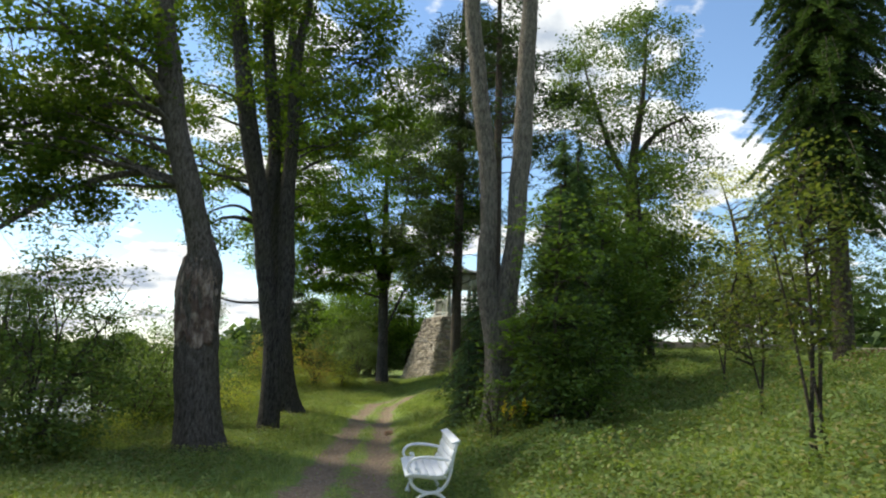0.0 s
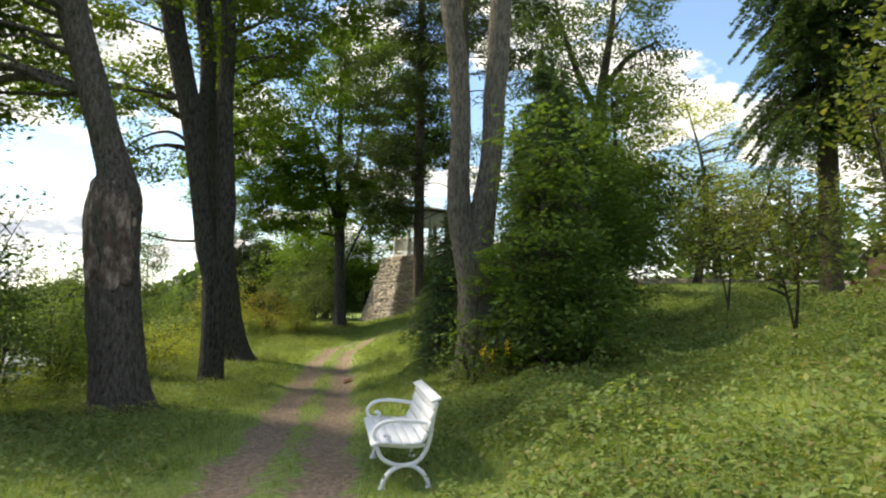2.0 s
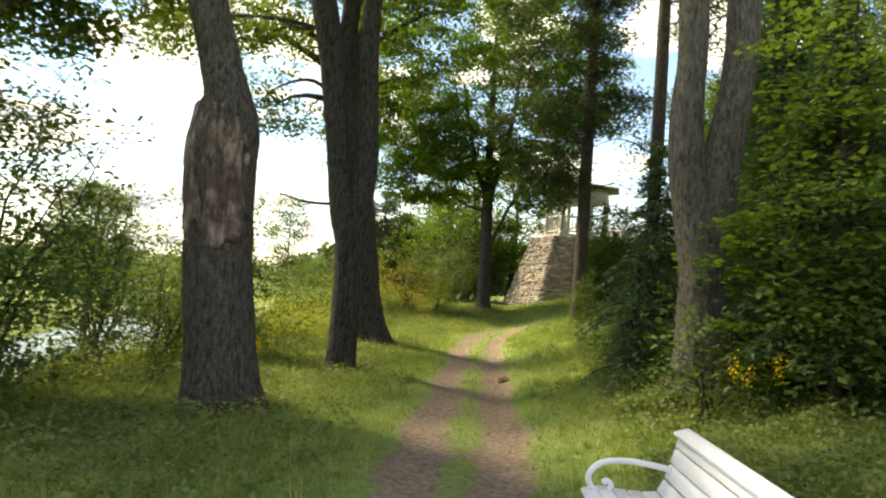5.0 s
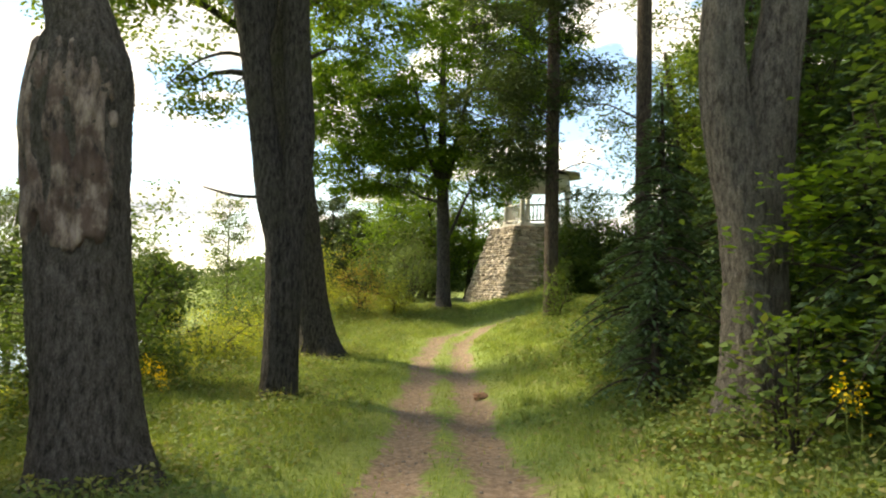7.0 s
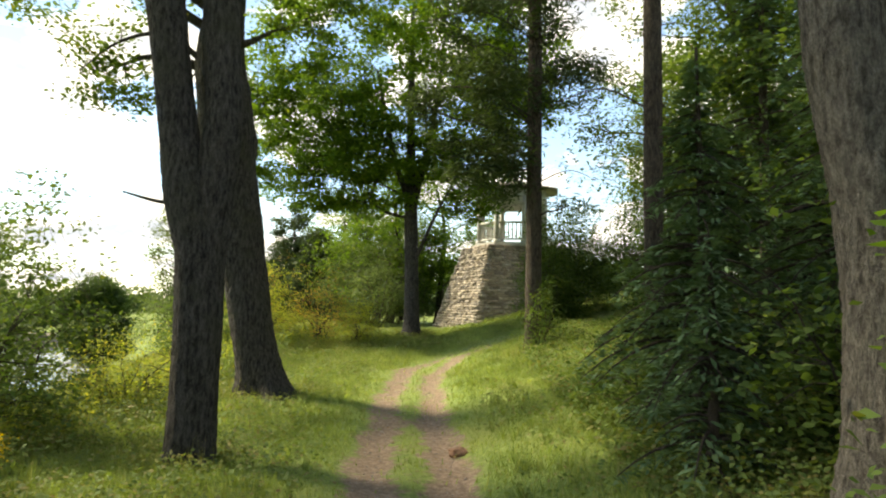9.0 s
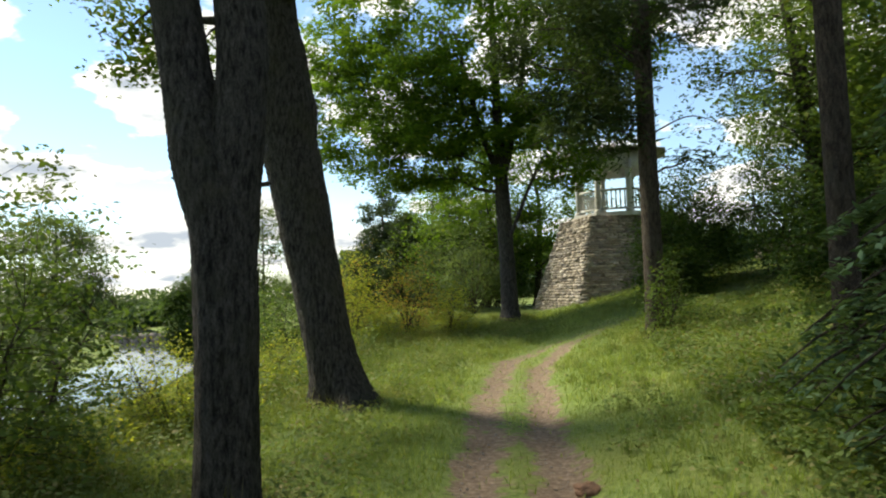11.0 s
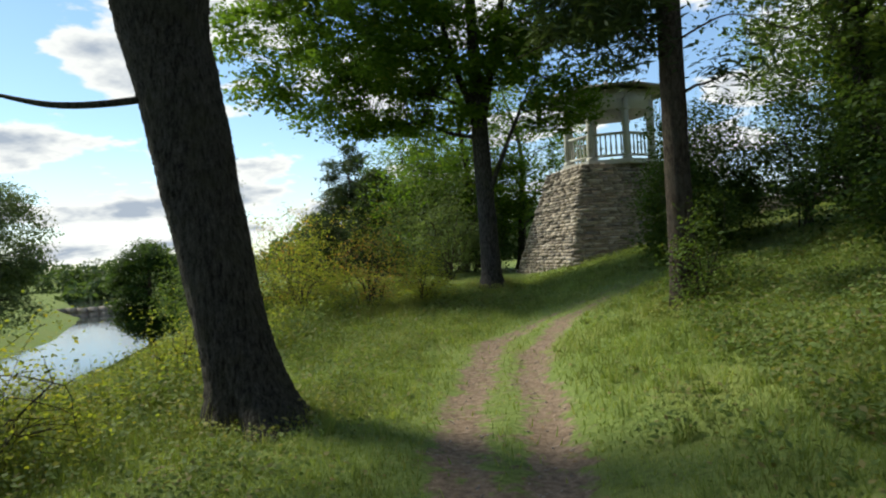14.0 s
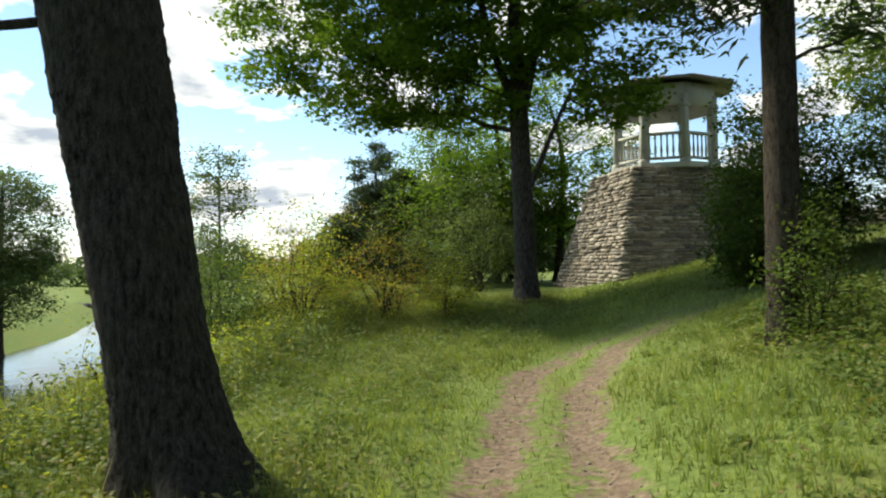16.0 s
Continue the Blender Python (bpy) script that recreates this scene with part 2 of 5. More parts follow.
GROUND = ground_material()
STONE = stone_material("limestone", [(0.21, 0.19, 0.165), (0.44, 0.395, 0.335), (0.31, 0.27, 0.225), (0.56, 0.515, 0.45), (0.18, 0.165, 0.15), (0.38, 0.34, 0.29)])
# Mortar is near black: the shade of deep joints is put into its colour.
MORTAR = stone_material("mortar with joint shade", [(0.07, 0.06, 0.05), (0.09, 0.08, 0.065)], 14)
# White paint with worn flecks, its base greyed to stand in for tree shade.
PLASTER = paint_material("worn white lime paint dimmed for shade", (0.52, 0.52, 0.49), (0.34, 0.33, 0.30), 0.75, 3)
ROOF = paint_material("grey roof boards", (0.24, 0.22, 0.20), (0.13, 0.12, 0.11), 0.8, 4)
BENCH_WOOD = paint_material("white painted boards", (0.80, 0.80, 0.82), (0.60, 0.60, 0.60), 0.4, 5)
BENCH_IRON = paint_material("white painted cast iron", (0.72, 0.73, 0.76), (0.45, 0.44, 0.44), 0.4, 12)
WATER = water_material()
DIRT = stone_material("dry clay clod", [(0.20, 0.11, 0.07), (0.30, 0.17, 0.11)], 20)
TIMBER = paint_material("weathered brown boards", (0.10, 0.06, 0.045), (0.05, 0.035, 0.03), 0.85, 3)
LITTER = leaf_material("fallen leaves", (0.11, 0.07, 0.04), (0.24, 0.16, 0.08), (0.34, 0.28, 0.10), 0.15, 0.15)
ROCK = stone_material("field stone", [(0.25, 0.22, 0.19), (0.35, 0.31, 0.28)], 5)


# ---------------------------------------------------------------- mesh helpers
RNG = np.random.default_rng(11)


def mesh_from(name, verts, faces, mat, smooth=False):
    """A mesh from arrays; faces is one array of quads or of triangles, or a list of both."""
    groups = [np.asarray(f, np.int64) for f in (faces if isinstance(faces, list) else [faces]) if len(f)]
    me = bpy.data.meshes.new(name)
    verts = np.asarray(verts, np.float32)
    me.vertices.add(len(verts))
    me.vertices.foreach_set("co", verts.ravel())
    loops = np.concatenate([g.ravel() for g in groups])
    sizes = np.concatenate([np.full(len(g), g.shape[1]) for g in groups])
    me.loops.add(len(loops))
    me.loops.foreach_set("vertex_index", loops.astype(np.int32))
    me.polygons.add(len(sizes))
    me.polygons.foreach_set("loop_start", np.concatenate([[0], np.cumsum(sizes)[:-1]]).astype(np.int32))
    if smooth:
        me.polygons.foreach_set("use_smooth", np.ones(len(sizes), bool))
    me.materials.append(mat)
    me.update(calc_edges=True)
    return me


def thing(name, at, label, category, group="", kind=""):
    """An empty at a thing's base, which its parts hang from."""
    ob = new(name)
    ob.location = at
    ob.empty_display_size = 0.2
    return tagged(ob, label, category, group, kind)


def root_place(ob):
    at = Vector((0, 0, 0))
    while ob is not None:
        at += ob.location
        ob = ob.parent
    return np.array(at)


def part(name, verts, faces, mat, parent, label="", smooth=False, kind=""):
    """One mesh, given in the world's metres, under a thing or a part."""
    off = root_place(parent) if parent else np.zeros(3)
    ob = new(name, mesh_from(name, np.asarray(verts) - off, faces, mat, smooth))
    ob.parent = parent
    return tagged(ob, label, kind=kind)


def joined(pieces):
    """Arrays of several (verts, quads) as one."""
    vs, fs, n = [], [], 0
    for v, f in pieces:
        vs.append(v)
        fs.append(np.asarray(f) + n)
        n += len(v)
    return np.concatenate(vs), np.concatenate(fs)


def tube(points, radii, segs=8, rough=0.0, seed=0, cap=True):
    """A tapered round limb along points; rough: how uneven its skin is."""
    p = np.asarray(points, float)
    r = np.broadcast_to(np.asarray(radii, float), (len(p),))
    d = np.gradient(p, axis=0)
    d /= np.linalg.norm(d, axis=1)[:, None] + 1e-9
    ref = np.where(np.abs(d[:, 2:3]) > 0.92, np.array([[1.0, 0, 0]]), np.array([[0, 0, 1.0]]))
    if np.ptp(ref[:, 0]) > 0:
        ref = np.tile(np.array([[0.31, 0.95, 0.05]]), (len(p), 1))
    a = np.cross(ref, d)
    a /= np.linalg.norm(a, axis=1)[:, None] + 1e-9
    b = np.cross(d, a)
    th = np.linspace(0, 2 * np.pi, segs, endpoint=False)
    rr = np.repeat(r[:, None], segs, 1)
    if rough:
        g = np.random.default_rng(seed)
        ph = g.uniform(0, 6.28, 10)
        s = np.linspace(0, 1, len(p))[:, None] * len(p) * 0.09
        k = sum(np.sin(th[None] * n + np.sin(s * (1.1 + 0.3 * n) + ph[n]) * 1.1 + ph[n - 1]) / (1 + 0.3 * n) for n in (2, 3, 5, 8))
        if segs >= 40:
            k = k + 0.5 * np.sin(th[None] * 15 + 2.2 * np.sin(s * 2.3 + ph[3]) + 1.2 * np.sin(3 * th[None] + s * 4)) + 0.4 * np.sin(th[None] * 22 + 2.5 * np.sin(s * 3.1 + ph[6]))
        rr = rr * (1 + rough * (0.28 * k + 0.35 * g.standard_normal(rr.shape) * 0.5))
    v = p[:, None] + rr[..., None] * (np.cos(th)[None, :, None] * a[:, None] + np.sin(th)[None, :, None] * b[:, None])
    n = len(p)
    i = np.arange(n - 1)[:, None] * segs
    j = np.arange(segs)[None]
    k = (j + 1) % segs
    f = np.stack([i + j, i + k, i + segs + k, i + segs + j], -1).reshape(-1, 4)
    v = v.reshape(-1, 3)
    return v, f


def smooth_line(points, n):
    """Catmull-Rom through the points, n steps in all; works on rows of any width."""
    p = np.asarray(points, float)
    q = np.concatenate([2 * p[:1] - p[1:2], p, 2 * p[-1:] - p[-2:-1]])
    u = np.linspace(0, len(p) - 1, n)
    i = np.minimum(u.astype(int), len(p) - 2)
    t = (u - i)[:, None]
    a, b, c, d = q[i], q[i + 1], q[i + 2], q[i + 3]
    return 0.5 * (2 * b + (c - a) * t + (2 * a - 5 * b + 4 * c - d) * t ** 2 + (3 * b - a - 3 * c + d) * t ** 3)


def leaves(centres, size, flat=0.5, rng=RNG, slim=0.62, along=None):
    """One small folded-out leaf (a quad) at each centre, turned at random; flat: how level they lie."""
    n = len(centres)
    nrm = rng.standard_normal((n, 3))
    nrm[:, 2] = np.abs(nrm[:, 2]) + flat * 2.2
    nrm /= np.linalg.norm(nrm, axis=1)[:, None]
    d = rng.standard_normal((n, 3)) if along is None else along + 0.25 * rng.standard_normal((n, 3))
    d -= nrm * np.sum(d * nrm, 1)[:, None]
    d /= np.linalg.norm(d, axis=1)[:, None] + 1e-9
    e = np.cross(nrm, d)
    L = (size * rng.uniform(0.6, 1.3, n))[:, None]
    W = L * slim
    c = np.asarray(centres)
    v = np.stack([c - d * L * 0.5, c + e * W * 0.5 + d * L * 0.05 + nrm * L * 0.08, c + d * L * 0.5, c - e * W * 0.5 + d * L * 0.05 + nrm * L * 0.08], 1).reshape(-1, 3)
    return v, np.arange(4 * n).reshape(-1, 4)


def in_blobs(blobs, n, rng, shell=0.55):
    """Points inside ellipsoids (x, y, z, rx, ry, rz), more of them towards the outside."""
    b = np.asarray(blobs, float)
    w = b[:, 3] * b[:, 4] * b[:, 5]
    k = rng.choice(len(b), n, p=w / w.sum())
    d = rng.standard_normal((n, 3))
    d /= np.linalg.norm(d, axis=1)[:, None]
    r = rng.uniform(0, 1, n) ** (1 / 3 * (1 - shell) + 0.05)
    return b[k, :3] + d * r[:, None] * b[k, 3:]


def box(x0, x1, y0, y1, z0, z1):
    v = np.array([(x, y, z) for z in (z0, z1) for y in (y0, y1) for x in (x0, x1)], float)
    return v, np.array([(0, 2, 3, 1), (4, 5, 7, 6), (0, 1, 5, 4), (2, 6, 7, 3), (0, 4, 6, 2), (1, 3, 7, 5)])


def soft_box(sx, sy, sz, edge):
    """A box with bevelled edges about its own middle, as arrays of quads and triangles."""
    bm = bmesh.new()
    bmesh.ops.create_cube(bm, size=1.0, matrix=Matrix.Diagonal((sx, sy, sz, 1)))
    bmesh.ops.bevel(bm, geom=bm.edges[:], offset=edge, segments=1, affect="EDGES", profile=0.5)
    bm.verts.ensure_lookup_table()
    v = np.array([w.co[:] for w in bm.verts])
    q = np.array([[w.index for w in f.verts] for f in bm.faces if len(f.verts) == 4])
    t = np.array([[w.index for w in f.verts] for f in bm.faces if len(f.verts) == 3])
    bm.free()
    return v, [q, t]


def placed(v, m):
    m = np.array(m)
    return np.asarray(v) @ m[:3, :3].T + m[:3, 3]


# ---------------------------------------------------------------- ground, river, distance
PATH_LINE = smooth_line([(-0.55, -8), (-0.75, 0), (-1.2, 7.5), (-1.57, 13.2), (-1.85, 17), (-2.2, 22), (-2.33, 25), (-2.2, 27.3), (-1.5, 29.2), (-0.3, 30.4), (1.5, 31.2), (4, 31.6), (9, 31.5)], 900)
WATER_Z = -3.2


def sstep(a, b, v):
    k = np.clip((v - a) / (b - a), 0, 1)
    return k * k * (3 - 2 * k)


def river_x(y):
    return np.interp(y, [-80, 0, 25, 42, 47, 56, 60, 75, 90, 130, 300], [-22, -17, -19.5, -26.0, -27.4, -30.5, -32, -41, -51, -84, -259])


def ground_z(x, y):
    """The lie of the land: a track on a terrace, a slope up on one hand, a river bank on the other."""
    x, y = np.broadcast_arrays(np.asarray(x, float), np.asarray(y, float))
    base = np.interp(y, [-20, 8, 13, 18, 26, 32, 37, 45, 60], [0.0, -0.02, -0.12, -0.24, -0.17, 0.15, 0.5, 0.6, 0.4])
    edge = np.interp(y, [0, 9, 14, 25, 45], [0.1, 0.1, -0.9, -2.0, -2.2])
    top = np.interp(y, [0, 30, 60, 200], [2.5, 2.5, 2.0, 0.6])
    z = base + top * np.tanh(0.25 * np.maximum(x - edge, 0) / top)
    crest = np.interp(y, [0, 30, 45, 70], [-6.2, -6.4, -8.5, -16.0])
    d = x - river_x(y)
    shore = river_x(y) + 3.3
    f = np.clip((crest - x) / np.maximum(crest - shore, 1), 0, 1)
    z = z - sstep(0, 1, f) * (z - WATER_Z + 0.12)
    left = WATER_Z - 0.1 + 1.3 * sstep(-3.2, -8.0, d) + 1.1 * sstep(-12, -45, d)
    z = np.where(d < 0, np.maximum(left, WATER_Z - 0.12), z)
    z = z - 0.7 * sstep(3.5, 2.2, np.abs(d))
    bump_ = 0.035 * np.sin(1.7 * x + 0.8 * np.sin(0.9 * y)) * np.sin(1.3 * y + 0.5 * x) + 0.02 * np.sin(3.9 * x + 1.0) * np.sin(3.3 * y)
    return z + bump_


def path_off(x, y):
    """Distance from the track's middle line."""
    p = np.stack([np.ravel(x), np.ravel(y)], 1)
    out = np.empty(len(p))
    for i in range(0, len(p), 4000):
        q = p[i:i + 4000]
        out[i:i + 4000] = np.sqrt(((q[:, None] - PATH_LINE[None, ::3]) ** 2).sum(2).min(1))
    return out.reshape(np.shape(x))


def rut_depth(x, y):
    """1 in the worn wheel ruts, 0 off them."""
    off = path_off(x, y)
    wob = 0.05 * np.sin(1.3 * y) + 0.04 * np.sin(3.1 * y + 1)
    worn = 0.9 * (1 - sstep(0.06, 0.44, np.abs(off - 0.44 + wob)))
    return (worn + 0.2 * (1 - sstep(0.3, 0.75, off))) * (1 - 0.22 * sstep(17, 24, y)) * (1 - 0.7 * sstep(27.5, 31.5, y))


def steps_of(lo, hi, fine, mid_lo, mid_hi, mid, far):
    a = np.arange(lo, hi, fine)
    b = np.concatenate([np.arange(mid_lo, lo, mid), a, np.arange(hi, mid_hi, mid)])
    grow = mid * np.cumsum(1.28 ** np.arange(40))
    grow = grow[grow < far]
    return np.concatenate([(mid_lo - grow)[::-1], b, mid_hi + grow])


def build_ground():
    xs = steps_of(-7.0, 4.0, 0.13, -62, 30, 0.9, 2600)
    ys = steps_of(-1.0, 37.0, 0.17, -12, 112, 0.9, 2600)
    X, Y = np.meshgrid(xs, ys)
    near = (X > -4.5) & (X < 6) & (Y > -8) & (Y < 40)
    rut = np.zeros_like(X)
    rut[near] = rut_depth(X[near], Y[near])
    Z = ground_z(X, Y) - 0.05 * np.clip(rut, 0, 1)
    nx, ny = len(xs), len(ys)
    i = (np.arange(ny - 1)[:, None] * nx + np.arange(nx - 1)[None]).ravel()
    f = np.stack([i, i + 1, i + nx + 1, i + nx], 1)
    ob = part("ground", np.stack([X, Y, Z], -1).reshape(-1, 3), f, GROUND, None, "", True)
    at = ob.data.attributes.new("rut", "FLOAT", "POINT")
    at.data.foreach_set("value", rut.ravel().astype(np.float32))
    tagged(ob, "grassy ground with a worn two-rut earth track", "ground", kind="structure")


def build_river():
    ys = np.concatenate([np.arange(-80, 130, 3.0), np.arange(130, 300, 20.0)])
    xr = river_x(ys)
    v = np.concatenate([np.stack([xr - 4.4, ys, 0 * ys + WATER_Z], 1), np.stack([xr + 4.4, ys, 0 * ys + WATER_Z], 1)])
    n = len(ys)
    i = np.arange(n - 1)
    f = np.stack([i, i + n, i + n + 1, i + 1], 1)
    ob = part("water", v, f, WATER, None, "", True)
    tagged(ob, "narrow river reflecting a bright cloudy sky", "river", kind="structure")


build_ground()
build_river()


# ---------------------------------------------------------------- trees
def gz(x, y):
    return float(ground_z(x, y))


def trunk_mesh(line, segs=28, step=0.1, rough=0.06, flare=1.5, seed=0):
    """A trunk along rows (x, y, z, radius), with spreading roots at its foot."""
    line = np.asarray(line, float)
    n = max(6, int(np.linalg.norm(np.diff(line[:, :3], axis=0), axis=1).sum() / step))
    s = smooth_line(line, n)
    h = s[:, 2] - s[0, 2]
    r = s[:, 3] * (1 + (flare - 1) * np.exp(-h / 0.28))
    v, f = tube(s[:, :3], r, segs, rough, seed)
    g = np.random.default_rng(seed + 5)
    lob = g.uniform(0, 6.28, 3)
    vv = v.reshape(n, segs, 3)
    th = np.linspace(0, 2 * np.pi, segs, endpoint=False)
    wave = 0.22 * np.sin(3 * th + lob[0]) + 0.16 * np.sin(5 * th + lob[1]) + 0.1 * np.sin(8 * th + lob[2])
    k = (flare - 1) * np.exp(-h / 0.35)[:, None] * wave[None] * 1.6
    vv += (vv - s[:, None, :3]) * k[..., None]
    return vv.reshape(-1, 3), f, s


def branch_line(a, b, lift, rng, n=7):
    """A bowed limb from a to b."""
    t = np.linspace(0, 1, n)[:, None]
    L = np.linalg.norm(b - a)
    mid = (a + b) / 2 + np.array([0, 0, lift * L]) + rng.normal(0, 0.06 * L, 3)
    p = (1 - t) ** 2 * a + 2 * t * (1 - t) * mid + t ** 2 * b
    p[1:-1] += rng.normal(0, 0.018 * L, (n - 2, 3))
    return p


def tree(label, stems, blobs, clusters, per, leaf, leaf_mat, bark, seed, limbs=14, spread=0.45, category="tree", name="tree", extra=(), rough=0.07,
         flare=1.5, lift=0.12, from_h=0.35, limb_r=0.3, flat=0.5, shell=0.55, segs=28, clump_flat=0.55, group="", step=0.1, twig_r=0.012, slim=0.62):
    """A broadleaved tree: trunk stems, bowed limbs, twigs to every cluster, and single leaves."""
    rng = np.random.default_rng(seed)
    stems = [np.asarray(s, float) for s in stems]
    root = thing(name, tuple(stems[0][0, :3]), label, category, group)
    lines = []
    for k, s in enumerate(stems):
        v, f, line = trunk_mesh(s, segs, step, rough, flare if k == 0 or s[0, 2] - stems[0][0, 2] < 0.4 else 1.0, seed + k)
        part("trunk", v, f, bark, root, smooth=True)
        lines.append(line)
    skel = np.concatenate(lines)
    c = in_blobs(blobs, clusters, rng, shell)
    low = skel[0, 2] + from_h * (skel[:, 2].max() - skel[0, 2])
    hold = skel[skel[:, 2] > low]
    pieces, nodes = [], [hold]
    big = [np.asarray(e, float) for e in extra]
    for e in big:
        s = smooth_line(e, 16)
        part("limb", *tube(s[:, :3], s[:, 3], 8, 0.05, seed), bark, root, smooth=True)
        nodes.append(s[4:])
    order = rng.permutation(clusters)
    for k in order[:limbs]:
        b = c[k]
        w = np.linalg.norm((hold[:, :3] - b) * np.array([1, 1, 1.0]), axis=1) + 1.1 * np.maximum(hold[:, 2] - (b[2] - 0.25 * np.linalg.norm(hold[:, :2] - b[:2], axis=1)), 0)
        a = hold[np.argmin(w)]
        p = branch_line(a[:3], b, lift, rng)
        r0 = max(a[3] * limb_r, 0.02)
        r = np.linspace(r0, 0.012, len(p))
        part("limb", *tube(p, r, 7, 0.05, int(k)), bark, root, smooth=True)
        nodes.append(np.column_stack([p, r])[1:])
    net = np.concatenate(nodes)
    for k in order[limbs:]:
        b = c[k]
        q = np.linalg.norm(net[:, :3] - b, axis=1)
        a = net[np.argmin(q)]
        if q.min() < 0.12:
            continue
        p = branch_line(a[:3], b, 0.08, rng, 4)
        pieces.append(tube(p, np.linspace(min(a[3] * 0.6, twig_r * (1 + q.min())), 0.004, 4), 4))
    if pieces:
        v, f = joined(pieces)
        part("branchwork", v, f, bark, root, smooth=True, kind="stuff")
    pts = np.repeat(c, per, 0) + rng.normal(0, spread, (clusters * per, 3)) * np.array([1, 1, clump_flat])
    v, f = leaves(pts, leaf, flat, rng, slim)
    part("crown", v, f, leaf_mat, root)
    return root


def conifer(label, x, y, height, radius, seed, from_h=0.05, trunk_r=0.14, whorls=0.32, per=7, bark=None, mat=None, droop=0.35, dens=26, needle=0.16, name="conifer", top_bare=0.0, z=None, power=0.85, slim=0.3):
    """A spruce or fir: a straight stem and rings of drooping boughs set with needle sprays."""
    rng = np.random.default_rng(seed)
    z0 = gz(x, y) if z is None else z
    root = thing(name, (x, y, z0), label, "conifer")
    v, f, s = trunk_mesh([(x, y, z0 - 0.1, trunk_r), (x + 0.03, y, z0 + height * 0.5, trunk_r * 0.7), (x, y, z0 + height, 0.015)], 14, 0.2, 0.05, 1.3, seed)
    part("trunk", v, f, bark or BARK_PINE, root, smooth=True)
    pieces, pts, dirs = [], [], []
    h = height * from_h
    while h < height * 0.985:
        u = (h / height - from_h) / (1 - from_h)
        L0 = radius * (1 - u) ** power * (0.55 + 0.45 * min(1, u * 8 + 0.4))
        for k in range(per):
            a = rng.uniform(0, 6.283)
            L = max(0.12, L0 * rng.uniform(0.65, 1.12))
            e = np.array([math.cos(a), math.sin(a), 0])
            t = np.linspace(0, 1, 6)
            p = np.array([x, y, z0 + h + rng.uniform(-0.1, 0.1)]) + e * (t * L)[:, None] + np.array([0, 0, 1.0]) * (L * (0.25 * t - (0.25 + droop) * t ** 2))[:, None]
            if u < 0.92 and L > 0.3:
                pieces.append(tube(p, np.linspace(0.012 + 0.012 * L, 0.004, 6), 4))
            m = max(5, int(dens * L))
            q = rng.uniform(0.12, 1.0, m)
            i = np.minimum((q * 5).astype(int), 4)
            w = (q * 5 - i)[:, None]
            side = np.cross(e, [0, 0, 1.0])
            wid = 0.34 * L * (1 - q) + 0.06
            off = rng.uniform(-1, 1, m)
            base = p[i] * (1 - w) + p[i + 1] * w + side * (off * wid)[:, None] + np.array([0, 0, -1.0]) * (np.abs(off) * wid * 0.35 + rng.uniform(0, 0.08, m))[:, None]
            pts.append(base)
            dirs.append(e + side * np.sign(off)[:, None] * 0.8 + np.array([0, 0, -0.4]))
        h += whorls * rng.uniform(0.7, 1.3) * (1 - 0.4 * u)
    if pieces:
        v, f = joined(pieces)
        part("branchwork", v, f, BARK_TWIG, root, smooth=True, kind="stuff")
    v, f = leaves(np.concatenate(pts), needle, 0.7, rng, slim, np.concatenate(dirs))
    part("crown", v, f, mat or NEEDLE, root)
    return root


def shrub(label, x, y, w, h, seed, mat, clusters=90, per=26, leaf=0.07, stems=7, category="shrub", name="shrub", spread=0.16, z=None, low=0.12, group=""):
    """A bush of thin stems from one foot."""
    rng = np.random.default_rng(seed)
    z0 = gz(x, y) if z is None else z
    root = thing(name, (x, y, z0), label, category, group)
    c = in_blobs([(x, y, z0 + h * 0.52, w * 0.5, w * 0.5, h * 0.42), (x + 0.2 * w, y - 0.1 * w, z0 + h * 0.35, w * 0.42, w * 0.42, h * 0.3), (x - 0.22 * w, y + 0.1 * w, z0 + h * 0.4, w * 0.4, w * 0.4, h * 0.34),
                  (x + 0.05 * w, y, z0 + h * 0.78, w * 0.22, w * 0.22, h * 0.26)], clusters, rng, 0.4)
    shoot = rng.uniform(0, 1, clusters) < 0.1
    c[:, 2] = np.where(shoot, z0 + h * rng.uniform(0.85, 1.25, clusters), c[:, 2])
    c[:, 2] = np.maximum(c[:, 2], ground_z(c[:, 0], c[:, 1]) + low)
    pieces, nodes = [], []
    for k in range(stems):
        b = c[rng.integers(clusters)] * np.array([1, 1, 0]) + np.array([0, 0, z0 + h * rng.uniform(0.6, 1.0)])
        a = np.array([x, y, z0 - 0.05]) + np.append(rng.normal(0, 0.05 * w, 2), 0)
        p = branch_line(a, b, 0.1, rng, 8)
        r = np.linspace(0.008 + 0.006 * h, 0.004, 8)
        pieces.append(tube(p, r, 5))
        nodes.append(np.column_stack([p, r])[1:])
    net = np.concatenate(nodes)
    for b in c:
        q = np.linalg.norm(net[:, :3] - b, axis=1) + 0.8 * np.maximum(net[:, 2] - b[2], 0)
        a = net[np.argmin(q)]
        pieces.append(tube(branch_line(a[:3], b, 0.1, rng, 4), np.linspace(min(a[3], 0.008), 0.003, 4), 3))
    v, f = joined(pieces)
    part("branchwork", v, f, BARK_TWIG, root, smooth=True, kind="stuff")
    pts = np.repeat(c, per, 0) + rng.normal(0, spread, (clusters * per, 3)) * np.array([1, 1, 0.7])
    pts[:, 2] = np.maximum(pts[:, 2], ground_z(pts[:, 0], pts[:, 1]) + 0.03)
    v, f = leaves(pts, leaf, 0.45, rng)
    part("foliage", v, f, mat, root)
    return root


